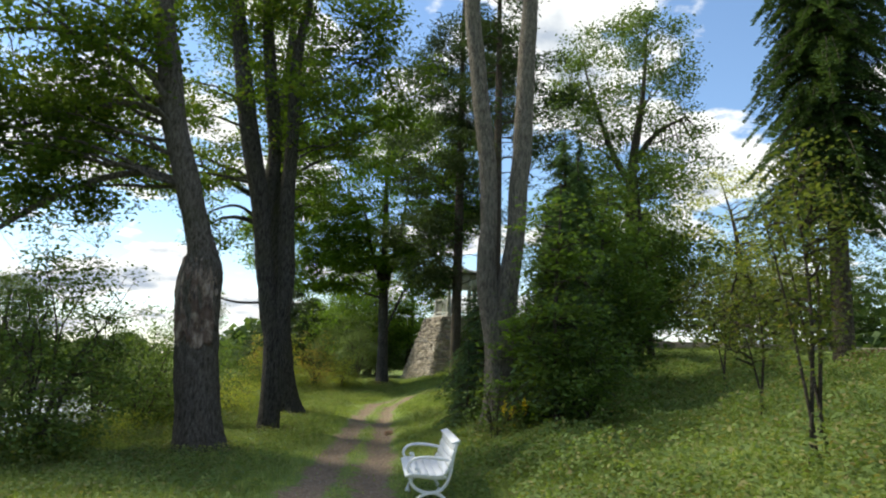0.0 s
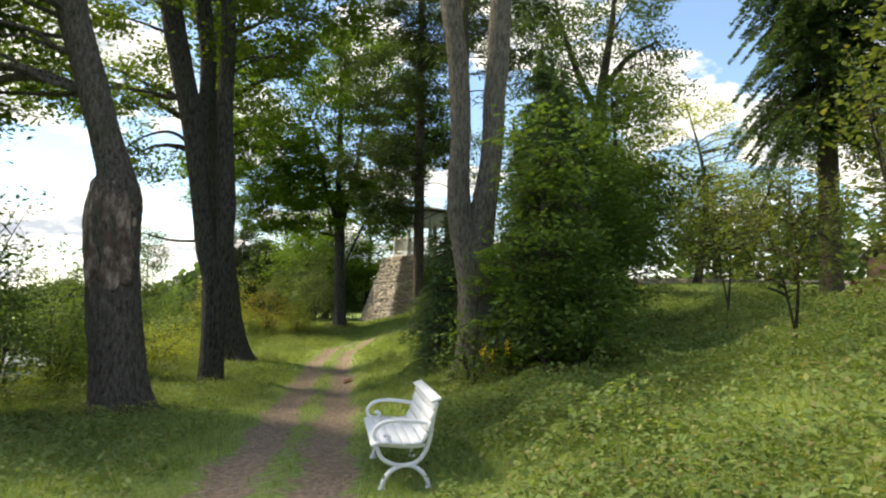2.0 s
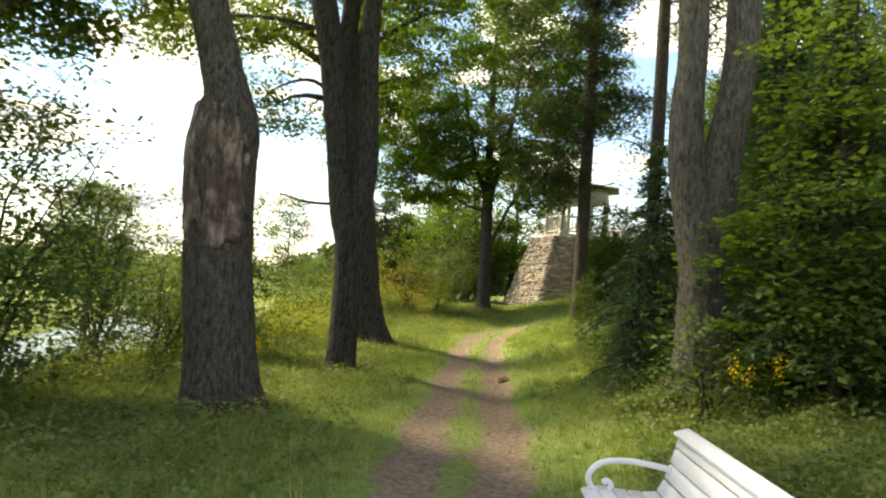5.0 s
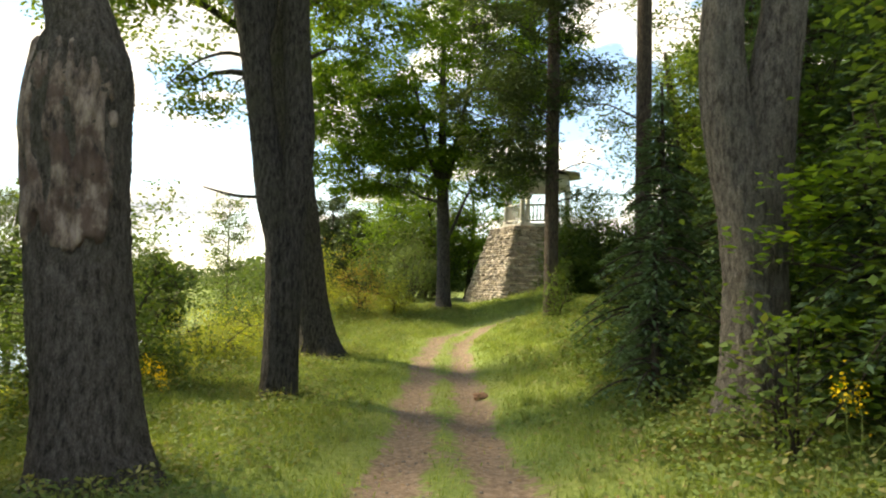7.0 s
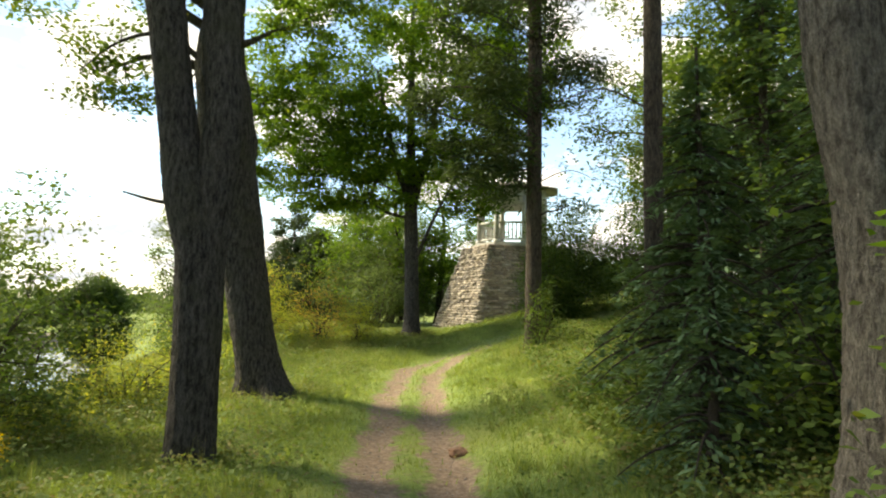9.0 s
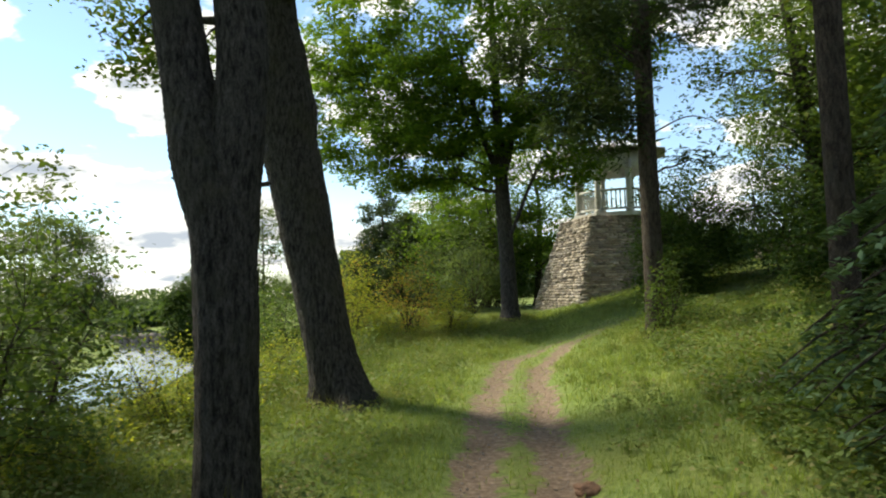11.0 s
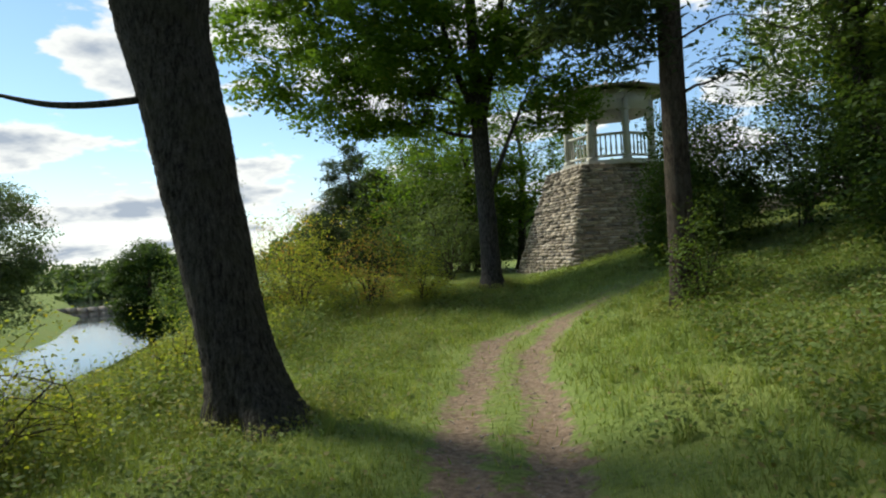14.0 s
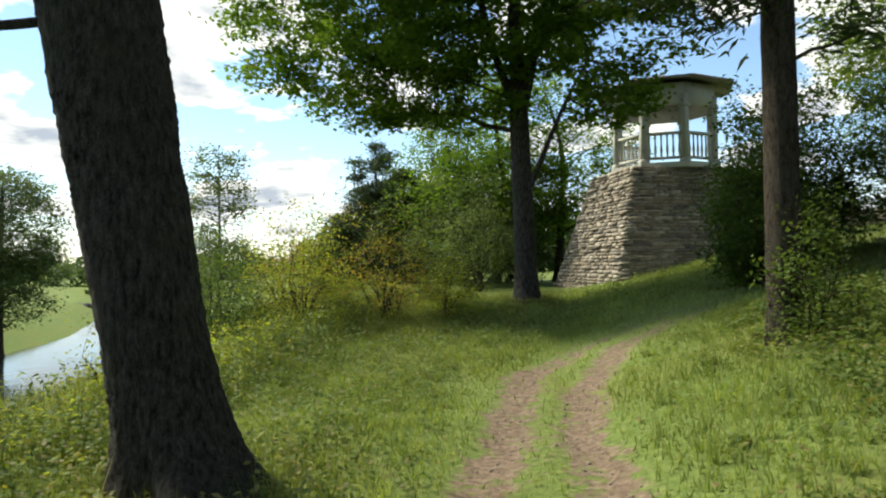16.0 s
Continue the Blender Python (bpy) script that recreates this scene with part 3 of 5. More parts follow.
# the scarred old tree beside the track
A_FOOT = gz(-4.5, 13.1)
old_tree = tree("old linden with a bare scarred swelling halfway up its trunk",
     [[(-4.46, 13.1, A_FOOT - 0.1, 0.405), (-4.56, 13.1, 0.65, 0.40), (-4.65, 13.1, 1.4, 0.40), (-4.70, 13.1, 2.1, 0.392), (-4.73, 13.1, 2.8, 0.408), (-4.715, 13.1, 3.25, 0.392), (-4.72, 13.1, 3.5, 0.32), (-4.76, 13.1, 3.72, 0.262),
       (-4.94, 13.1, 4.3, 0.235), (-5.06, 13.1, 4.7, 0.238), (-5.32, 13.1, 5.55, 0.235), (-5.6, 13.15, 6.45, 0.24), (-5.8, 13.2, 7.6, 0.235), (-6.03, 13.2, 8.9, 0.2), (-6.2, 13.3, 12.5, 0.06)]],
     [(-8.2, 12.4, 7.8, 2.6, 2.4, 1.5), (-6.2, 13.9, 10.6, 1.7, 1.7, 1.5), (-9.4, 13.0, 5.9, 2.0, 2.6, 1.5), (-8.6, 12.2, 5.2, 2.0, 1.6, 1.1), (-7.4, 13.6, 5.4, 1.6, 1.2, 1.0), (-8.2, 12.8, 4.5, 1.5, 1.3, 0.7), (-6.8, 12.6, 7.0, 1.5, 1.4, 1.2)],
     470, 74, 0.13, LEAF_LINDEN, BARK_GREY, 21, segs=56, step=0.045, rough=0.07, limbs=20, spread=0.24, from_h=0.4, limb_r=0.2, lift=0.1,
     extra=[[(-5.1, 13.1, 4.9, 0.08), (-6.0, 13.0, 5.15, 0.07), (-7.2, 12.8, 4.75, 0.07), (-8.3, 12.5, 3.9, 0.05), (-9.3, 12.2, 2.9, 0.025)],
            [(-5.55, 13.1, 6.3, 0.08), (-6.5, 13.0, 6.55, 0.07), (-8.0, 12.9, 6.1, 0.05), (-9.8, 12.8, 5.7, 0.02)],
            [(-5.6, 13.1, 6.5, 0.07), (-6.2, 12.6, 7.3, 0.055), (-7.6, 12.0, 7.6, 0.04), (-9.2, 11.4, 7.1, 0.015)]])


def build_scar():
    """Peeled wood on the swelling, ragged at its rim and standing a little proud of the bark."""
    rng = np.random.default_rng(4)
    n, m = 60, 54
    z = np.linspace(1.55, 3.5, n)[:, None]
    a = np.linspace(math.radians(-178), math.radians(-2), m)[None]
    cx = np.interp(z, [1.2, 2.1, 2.75, 3.15, 3.55], [-4.63, -4.70, -4.73, -4.715, -4.75])
    r = np.interp(z, [1.2, 2.1, 2.75, 3.15, 3.5], [0.40, 0.394, 0.410, 0.396, 0.32])
    rag = np.array([[noise.noise(Vector((3.2 * p, 2.6 * q, 0.5))) + 0.5 * noise.noise(Vector((9 * p, 7 * q, 1.5))) for p in a[0]] for q in z[:, 0]])
    rim = 1.0 - (np.abs(a + 1.6) / 1.25) ** 4 - (np.abs(z - 2.62) / 0.82) ** 4 + 0.75 * rag
    lip = np.clip(rim * 3, -1, 1)
    hollow = np.exp(-((a + 1.75 + 0.1 * np.sin(5 * z)) / 0.13) ** 2 - ((z - 2.55) / 0.4) ** 2) + 0.6 * np.exp(-((a + 1.2) / 0.07) ** 2 - ((z - 2.75) / 0.3) ** 2)
    flakes = np.array([[noise.noise(Vector((7 * p, 2.2 * q, 4.0))) for p in a[0]] for q in z[:, 0]])
    rr = r + 0.03 * lip - 0.03 - 0.12 * hollow + 0.035 * np.sign(flakes) * np.abs(flakes) ** 0.5 + 0.02
    rr = np.where(rim < 0, r - 0.12, rr)
    v = np.stack([cx + rr * np.cos(a), 13.1 + rr * np.sin(a), z + 0 * a + rng.normal(0, 0.006, (n, m))], -1).reshape(-1, 3)
    i = (np.arange(n - 1)[:, None] * m + np.arange(m - 1)[None]).ravel()
    part("bare_wood", v, np.stack([i, i + 1, i + m + 1, i + m], 1), WOUND, old_tree, "peeled brown and pale dead wood", smooth=True)


build_scar()

B_FOOT = gz(-4.36, 17.6)
tree("tall linden whose dark trunk forks into upright stems",
     [[(-4.32, 17.6, B_FOOT - 0.1, 0.265), (-4.31, 17.6, 0.8, 0.262), (-4.30, 17.6, 1.5, 0.268), (-4.34, 17.6, 2.2, 0.27), (-4.46, 17.6, 2.75, 0.29), (-4.57, 17.6, 3.2, 0.24), (-4.66, 17.6, 3.7, 0.215), (-4.78, 17.6, 4.5, 0.215), (-5.0, 17.6, 5.9, 0.24), (-5.3, 17.6, 7.2, 0.25), (-5.55, 17.6, 8.5, 0.24), (-6.0, 17.6, 11.4, 0.18), (-6.3, 17.6, 15, 0.05)],
      [(-4.30, 17.62, 1.7, 0.235), (-4.24, 17.62, 2.5, 0.24), (-4.17, 17.62, 3.1, 0.225), (-4.13, 17.64, 3.7, 0.215), (-4.2, 17.66, 4.6, 0.21), (-4.27, 17.7, 5.9, 0.19), (-4.24, 17.7, 7.3, 0.165), (-4.28, 17.75, 9.7, 0.15), (-4.05, 17.8, 11.5, 0.1), (-3.8, 17.8, 14, 0.05)],
      [(-4.83, 17.66, 5.0, 0.15), (-4.76, 17.85, 6.0, 0.17), (-4.76, 18.0, 7.2, 0.18), (-4.92, 18.0, 8.5, 0.19), (-5.27, 18.0, 11.4, 0.14), (-5.4, 18.0, 14.5, 0.04)]],
     [(-6.2, 17.8, 12.2, 2.0, 2.0, 2.0), (-3.2, 17.6, 8.6, 2.4, 2.2, 1.7), (-3.5, 18.1, 11.2, 2.2, 1.7, 1.6), (-7.7, 18.0, 7.5, 2.3, 2.2, 1.6), (-2.9, 18.3, 6.6, 1.5, 1.3, 0.8), (-4.6, 17.0, 6.1, 0.8, 0.5, 0.5), (-1.8, 18.0, 10.0, 1.4, 1.4, 1.4)],
     350, 80, 0.13, LEAF_LINDEN, BARK_LINDEN, 22, segs=52, step=0.06, rough=0.07, limbs=20, spread=0.26, from_h=0.42, limb_r=0.2, flare=1.18)

C_FOOT = gz(-5.0, 22.9)
tree("leaning linden with a dark ridged trunk and spreading roots",
     [[(-4.98, 22.9, C_FOOT - 0.12, 0.42), (-5.13, 22.9, 0.4, 0.395), (-5.26, 22.9, 0.95, 0.385), (-5.41, 22.9, 1.85, 0.405), (-5.50, 22.9, 2.3, 0.415), (-5.58, 22.9, 2.8, 0.435), (-5.70, 22.9, 3.5, 0.45), (-5.83, 22.9, 4.1, 0.475), (-5.88, 22.9, 4.6, 0.53), (-5.96, 22.9, 5.1, 0.515), (-6.02, 22.9, 5.6, 0.50), (-6.12, 22.9, 6.4, 0.45), (-6.01, 22.9, 8, 0.33), (-5.8, 23.0, 11, 0.22), (-5.8, 23.1, 15, 0.06)]],
     [(-6.4, 22.4, 12.0, 2.2, 2.0, 2.2), (-9.0, 22.1, 7.6, 2.2, 1.8, 1.2), (-7.8, 22.3, 5.8, 1.15, 0.9, 0.7), (-7.7, 22.3, 5.7, 1.05, 0.85, 0.65), (-7.4, 22.4, 5.8, 0.9, 0.8, 0.6), (-7.7, 22.3, 5.75, 1.0, 0.85, 0.6), (-4.6, 21.0, 9.2, 2.4, 2.0, 1.8), (-4.0, 21.8, 7.2, 1.2, 1.2, 0.8)],
     230, 85, 0.125, LEAF_LINDEN, BARK_LINDEN, 23, segs=60, step=0.05, rough=0.07, limbs=16, spread=0.26, from_h=0.42, limb_r=0.26, flare=1.75,
     extra=[[(-5.75, 22.75, 3.45, 0.045), (-6.4, 22.6, 3.38, 0.04), (-7.0, 22.5, 3.4, 0.035), (-7.7, 22.5, 3.58, 0.018)],
            [(-6.2, 22.8, 6.0, 0.07), (-7.0, 22.5, 6.6, 0.05), (-7.8, 22.3, 6.4, 0.03), (-8.5, 22.2, 5.8, 0.012)]])

# the forked linden among the spruces
F_FOOT = gz(1.15, 13.95)
tree("grey-barked linden forking low into two long stems",
     [[(1.13, 13.95, F_FOOT - 0.12, 0.30), (1.13, 13.95, 1.0, 0.285), (1.12, 13.95, 1.7, 0.275), (1.07, 13.95, 2.2, 0.27), (0.97, 13.95, 2.7, 0.25), (0.87, 13.95, 3.2, 0.225), (0.83, 13.95, 3.8, 0.195), (0.865, 13.95, 4.5, 0.178), (0.85, 13.95, 5.2, 0.185), (0.79, 13.95, 6.05, 0.182), (0.65, 13.95, 7.1, 0.182), (0.53, 13.95, 8.2, 0.172), (0.39, 13.95, 9.6, 0.165), (0.2, 13.95, 14, 0.06)],
      [(1.16, 13.98, 1.3, 0.22), (1.19, 13.98, 2.1, 0.24), (1.23, 13.98, 2.8, 0.25), (1.30, 13.98, 3.4, 0.22), (1.395, 14.0, 4.0, 0.2), (1.45, 14.0, 4.6, 0.192), (1.47, 14.0, 5.3, 0.2), (1.54, 14.0, 6.05, 0.2), (1.58, 14.0, 7.1, 0.195), (1.62, 14.0, 8.3, 0.182), (1.68, 14.0, 9.6, 0.165), (1.8, 14.0, 14.5, 0.05)]],
     [(1.2, 14.4, 13.5, 2.8, 2.6, 2.2)],
     80, 50, 0.14, LEAF_LINDEN, BARK_PALE, 24, segs=48, step=0.06, rough=0.08, limbs=9, spread=0.4, from_h=0.6, limb_r=0.25, flare=1.45)

# the maple before the tower
M_FOOT = gz(-3.1, 35.6)
tree("maple in full green leaf with a tall straight trunk",
     [[(-3.08, 35.6, M_FOOT - 0.1, 0.31), (-3.12, 35.6, 2.0, 0.27), (-3.2, 35.6, 4.8, 0.25), (-3.25, 35.6, 7, 0.18), (-3.3, 35.6, 10.5, 0.12), (-3.3, 35.6, 14, 0.03)],
      [(-3.2, 35.55, 5.0, 0.14), (-2.8, 35.4, 6.6, 0.12), (-2.3, 35.2, 9.0, 0.09), (-2.0, 35.0, 12, 0.03)],
      [(-3.2, 35.6, 5.2, 0.12), (-3.9, 35.5, 7.2, 0.10), (-4.6, 35.5, 10.5, 0.05)]],
     [(-3.6, 34.8, 10.6, 6.2, 3.6, 4.6), (-7.0, 35.0, 7.6, 3.6, 3.2, 2.6), (-5.4, 35.0, 5.9, 2.4, 2.4, 1.2), (-1.2, 34.8, 6.6, 1.9, 2.2, 1.7), (-0.9, 34.6, 5.0, 0.9, 0.8, 0.7), (0.3, 34.8, 8.8, 2.2, 2.0, 1.4)],
     900, 110, 0.16, LEAF_MAPLE, BARK_LINDEN, 25, limbs=34, spread=0.27, from_h=0.3, limb_r=0.3, lift=0.06, clump_flat=0.42, segs=20, shell=0.4,
     extra=[[(-3.1, 35.5, 3.0, 0.08), (-2.7, 35.3, 3.9, 0.07), (-2.1, 35.0, 5.2, 0.05), (-1.5, 34.8, 6.3, 0.02)]])


# ---------------------------------------------------------------- the tower with its pavilion
T_TURN = radians(21)
T_MID = np.array([1.22, 40.42])
P_MID = np.array([1.0, 40.25])
T_U, T_W = np.array([math.cos(T_TURN), math.sin(T_TURN)]), np.array([-math.sin(T_TURN), math.cos(T_TURN)])
T_Z0, T_Z1 = 0.25, 4.16
T_WIDE, T_DEEP = (3.12, 2.0), (2.57, 1.45)     # half sizes at the foot and at the top


def tower_at(a, b, z):
    """A point of the tower's own square plan in the world."""
    return np.append(T_MID + a * T_U + b * T_W, z)


def tower_half(size, z):
    return size[0] + (size[1] - size[0]) * (z - T_Z0) / (T_Z1 - T_Z0)


def build_tower():
    rng = np.random.default_rng(8)
    root = thing("stone_tower", tuple(tower_at(0, 0, T_Z0)), "battered square tower base of coursed limestone under a pavilion", "tower")
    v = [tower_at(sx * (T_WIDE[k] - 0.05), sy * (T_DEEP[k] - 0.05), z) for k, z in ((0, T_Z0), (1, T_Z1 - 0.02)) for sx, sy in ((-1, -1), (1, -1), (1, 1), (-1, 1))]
    part("core", v, np.array([(0, 1, 5, 4), (1, 2, 6, 5), (2, 3, 7, 6), (3, 0, 4, 7), (4, 5, 6, 7)]), MORTAR, root, "recessed mortar darkened as joint shade")
    rest = []
    count = 0
    for face in range(4):
        z = T_Z0
        along, outward = (T_WIDE, T_DEEP) if face % 2 == 0 else (T_DEEP, T_WIDE)
        while z < T_Z1 - 0.04:
            hgt = min(rng.uniform(0.06, 0.13), T_Z1 - z)
            if T_Z1 - z - hgt < 0.06:
                hgt = T_Z1 - z
            half = tower_half(along, z + hgt / 2) + 0.02
            s = -half
            while s < half - 0.02:
                w = rng.uniform(0.12, 0.55)
                e = s + w
                if half - e < 0.14:
                    e = half
                g = 0.011
                out = rng.uniform(0.0, 0.07)
                z0, z1 = z + g, z + hgt - g
                o0, o1 = tower_half(outward, z0) + out, tower_half(outward, z1) + out * 0.8
                jit = rng.normal(0, 0.011, (8, 3))
                quad = []
                for zz, oo in ((z0, o0), (z1, o1)):
                    for aa, bb in ((s + g, -oo), (e - g, -oo), (e - g, -oo + 0.16), (s + g, -oo + 0.16)):
                        quad.append(((aa, bb), (-bb, aa), (-aa, -bb), (bb, -aa))[face] + (zz,))
                vv = np.array([tower_at(*q) for q in quad]) + jit
                ff = np.array([(0, 1, 5, 4), (1, 2, 6, 5), (2, 3, 7, 6), (3, 0, 4, 7), (4, 5, 6, 7), (3, 2, 1, 0)])
                if face == 3 and count < 300:
                    part("stone", vv, ff, STONE, root)
                    count += 1
                else:
                    rest.append((vv, ff))
                s = e
            z += hgt
    v, f = joined(rest)
    part("masonry", v, f, STONE, root, "coursed limestone blocks", kind="stuff")


def ring(r, n, turn, z, mid=P_MID):
    a = turn + np.arange(n) * 2 * np.pi / n
    return np.stack([mid[0] + r * np.cos(a), mid[1] + r * np.sin(a), np.full(n, z)], 1)


def prism(r0, r1, z0, z1, n=8, turn=0.0, mid=P_MID):
    v = np.concatenate([ring(r0, n, turn, z0, mid), ring(r1, n, turn, z1, mid)])
    j = np.arange(n)
    k = (j + 1) % n
    return v, np.stack([j, k, n + k, n + j], 1), [list(range(n - 1, -1, -1)), list(range(n, 2 * n))]


def ngon_part(name, v, quads, caps, mat, parent, label=""):
    me = bpy.data.meshes.new(name)
    me.from_pydata([tuple(p) for p in np.asarray(v) - root_place(parent)], [], [tuple(int(i) for i in q) for q in quads] + [tuple(c) for c in caps])
    me.materials.append(mat)
    ob = new(name, me)
    ob.parent = parent
    return tagged(ob, label)


def bar(p, q, w, h):
    """A squared bar from p to q, w wide and h high."""
    p, q = np.asarray(p, float), np.asarray(q, float)
    d = (q - p) / np.linalg.norm(q - p)
    side = np.cross(d, [0, 0, 1.0]) if abs(d[2]) < 0.9 else np.cross(d, [T_U[0], T_U[1], 0])
    side /= np.linalg.norm(side)
    up = np.cross(side, d)
    v = np.array([e + side * a * w / 2 + up * b * h / 2 for e in (p, q) for a, b in ((-1, -1), (1, -1), (1, 1), (-1, 1))])
    return v, np.array([(0, 1, 2, 3), (7, 6, 5, 4), (0, 4, 5, 1), (1, 5, 6, 2), (2, 6, 7, 3), (3, 7, 4, 0)])


def build_pavilion():
    root = thing("pavilion", tuple(tower_at(0, 0, T_Z1)), "white open octagonal garden pavilion with balustrade on a stone tower", "pavilion")
    turn = radians(-30.5)
    floor_z = T_Z1 + 0.12
    v, q, c = prism(1.72, 1.72, T_Z1 - 0.03, floor_z, 8, turn)
    ngon_part("plinth", v, q, c, PLASTER, root)
    R = 1.52
    posts = ring(R, 8, turn, floor_z)
    for p in posts:
        col = part("column", *bar(p, p + [0, 0, 2.0], 0.17, 0.17), PLASTER, root)
        part("capital", *bar(p + [0, 0, 1.60], p + [0, 0, 1.69], 0.24, 0.24), PLASTER, col)
        part("base", *bar(p, p + [0, 0, 0.12], 0.23, 0.23), PLASTER, col)
    for k in range(8):
        a, b = posts[k], posts[(k + 1) % 8]
        part("fascia", *bar(a + [0, 0, 2.0], b + [0, 0, 2.0], 0.12, 0.62), PLASTER, root)
        if k in (1, 2):
            continue
        part("top_rail", *bar(a + [0, 0, 0.86], b + [0, 0, 0.86], 0.11, 0.08), PLASTER, root)
        part("bottom_rail", *bar(a + [0, 0, 0.14], b + [0, 0, 0.14], 0.10, 0.07), PLASTER, root)
        for t in np.linspace(0.14, 0.86, 6):
            p = a * (1 - t) + b * t
            z = np.array([0.17, 0.25, 0.36, 0.50, 0.62, 0.76, 0.83])
            r = np.array([0.035, 0.028, 0.045, 0.03, 0.022, 0.03, 0.035])
            part("baluster", *tube(np.column_stack([np.full(7, p[0]), np.full(7, p[1]), floor_z + z]), r, 6), PLASTER, root)
    v, q, c = prism(1.58, 1.58, floor_z + 2.28, floor_z + 2.32, 8, turn)
    ngon_part("soffit", v, q, c, PLASTER, root)
    ez = floor_z + 2.32
    for k in range(8):
        lo = ring(2.15, 8, turn, ez)[[k, (k + 1) % 8]]
        hi = ring(0.12, 8, turn, ez + 0.42)[[k, (k + 1) % 8]]
        up = np.array([0, 0, 0.09])
        v = np.array([lo[0], lo[1], hi[1], hi[0], lo[0] + up, lo[1] + up, hi[1] + up, hi[0] + up])
        part("roof_panel", v, np.array([(3, 2, 1, 0), (4, 5, 6, 7), (0, 1, 5, 4), (1, 2, 6, 5), (2, 3, 7, 6), (3, 0, 4, 7)]), ROOF, root)
    v, q, c = prism(0.16, 0.05, ez + 0.45, ez + 0.62, 8, turn)
    ngon_part("cap", v, q, c, ROOF, root)


build_tower()
build_pavilion()


# ---------------------------------------------------------------- the white bench
def build_bench():
    """Cast-iron ends with curled arms, board seat and back; it faces the track."""
    turn = radians(5.5)
    at = Vector((-0.10, 8.2, gz(-0.05, 8.6) + 0.02))
    root = thing("bench", tuple(at), "white painted garden bench with curled cast-iron ends", "bench")
    length = 1.43
    ce, se = math.cos(turn), math.sin(turn)

    def world_of(p):
        p = np.asarray(p, float)
        return np.stack([at.x + ce * p[..., 0] - se * p[..., 1], at.y + se * p[..., 0] + ce * p[..., 1], at.z + p[..., 2]], -1)

    def rod(name, pts, r, y, n=40, label=""):
        s = smooth_line([(p[0], y, p[1]) for p in pts], n)
        w = world_of(s)
        t, f = tube(w, r, 8)
        return part(name, t, f, BENCH_IRON, root, label, smooth=True)

    for y in (0.06, length - 0.06):
        rod("foot", [(-0.19, -0.02), (-0.18, 0.06), (-0.12, 0.15), (-0.02, 0.20), (0.08, 0.20), (0.17, 0.14), (0.22, 0.06), (0.23, -0.02)], 0.022, y)
        rod("cradle", [(-0.24, 0.37), (-0.20, 0.28), (-0.10, 0.22), (0.02, 0.205), (0.13, 0.24), (0.20, 0.33), (0.235, 0.44), (0.26, 0.60), (0.30, 0.76)], 0.021, y)
        rod("seat_rail", [(-0.27, 0.40), (-0.12, 0.385), (0.05, 0.37), (0.19, 0.38)], 0.02, y, 20)
        rod("armrest", [(0.25, 0.56), (0.12, 0.585), (-0.06, 0.60), (-0.20, 0.575), (-0.265, 0.50), (-0.24, 0.43), (-0.17, 0.41), (-0.13, 0.445), (-0.155, 0.475), (-0.18, 0.46)], 0.019, y, 60)
        for x, z in ((-0.19, 0.0), (0.23, 0.0)):
            v, f = tube(world_of(np.array([(x, y, -0.03), (x, y, 0.0), (x, y, 0.03)])), [0.035, 0.036, 0.024], 8)
            part("foot_pad", v, f, BENCH_IRON, root, smooth=True)
        v, f = tube(world_of(np.array([(0.31, y - 0.035, 0.775), (0.31, y, 0.775), (0.31, y + 0.035, 0.775)])), [0.03, 0.036, 0.03], 10)
        part("scroll", v, f, BENCH_IRON, root, smooth=True)

    def slat(x, z, tilt, width, name, thick=0.028):
        v, f = soft_box(width, length, thick, 0.006)
        v = placed(v, pose(x, length / 2, z, 0, tilt, 0))
        part(name, world_of(v), f, BENCH_WOOD, root)

    for i, (x, z, t) in enumerate(((-0.255, 0.405, -18), (-0.165, 0.415, 2), (-0.07, 0.408, 3), (0.025, 0.402, 2), (0.115, 0.405, -6))):
        slat(x, z, t, 0.088, "seat_slat")
    for x, z, t, w in ((0.185, 0.455, -62, 0.085), (0.222, 0.545, -72, 0.088), (0.25, 0.638, -74, 0.088), (0.275, 0.728, -75, 0.08)):
        slat(x, z, t, w, "back_slat")
    slat(0.285, 0.785, -18, 0.10, "top_slat")


build_bench()


# ---------------------------------------------------------------- conifers and undergrowth by the track
def pine(label, x, y, height, r, seed, blobs, extra, clusters=60, per=60):
    """A bare-stemmed pine with dead twigs below and needle tufts above."""
    z0 = gz(x, y)
    return tree(label, [[(x, y, z0 - 0.1, r), (x, y, z0 + height * 0.5, r * 0.8), (x - 0.05, y, z0 + height, 0.04)]], blobs, clusters, int(per * 1.7), 0.24, NEEDLE_PINE, BARK_PINE, seed,
                limbs=22, spread=0.28, from_h=0.2, limb_r=0.16, lift=-0.05, flare=1.25, rough=0.05, segs=18, extra=extra, category="conifer", name="pine_tree", clump_flat=0.45, shell=0.3, step=0.16, slim=0.2)


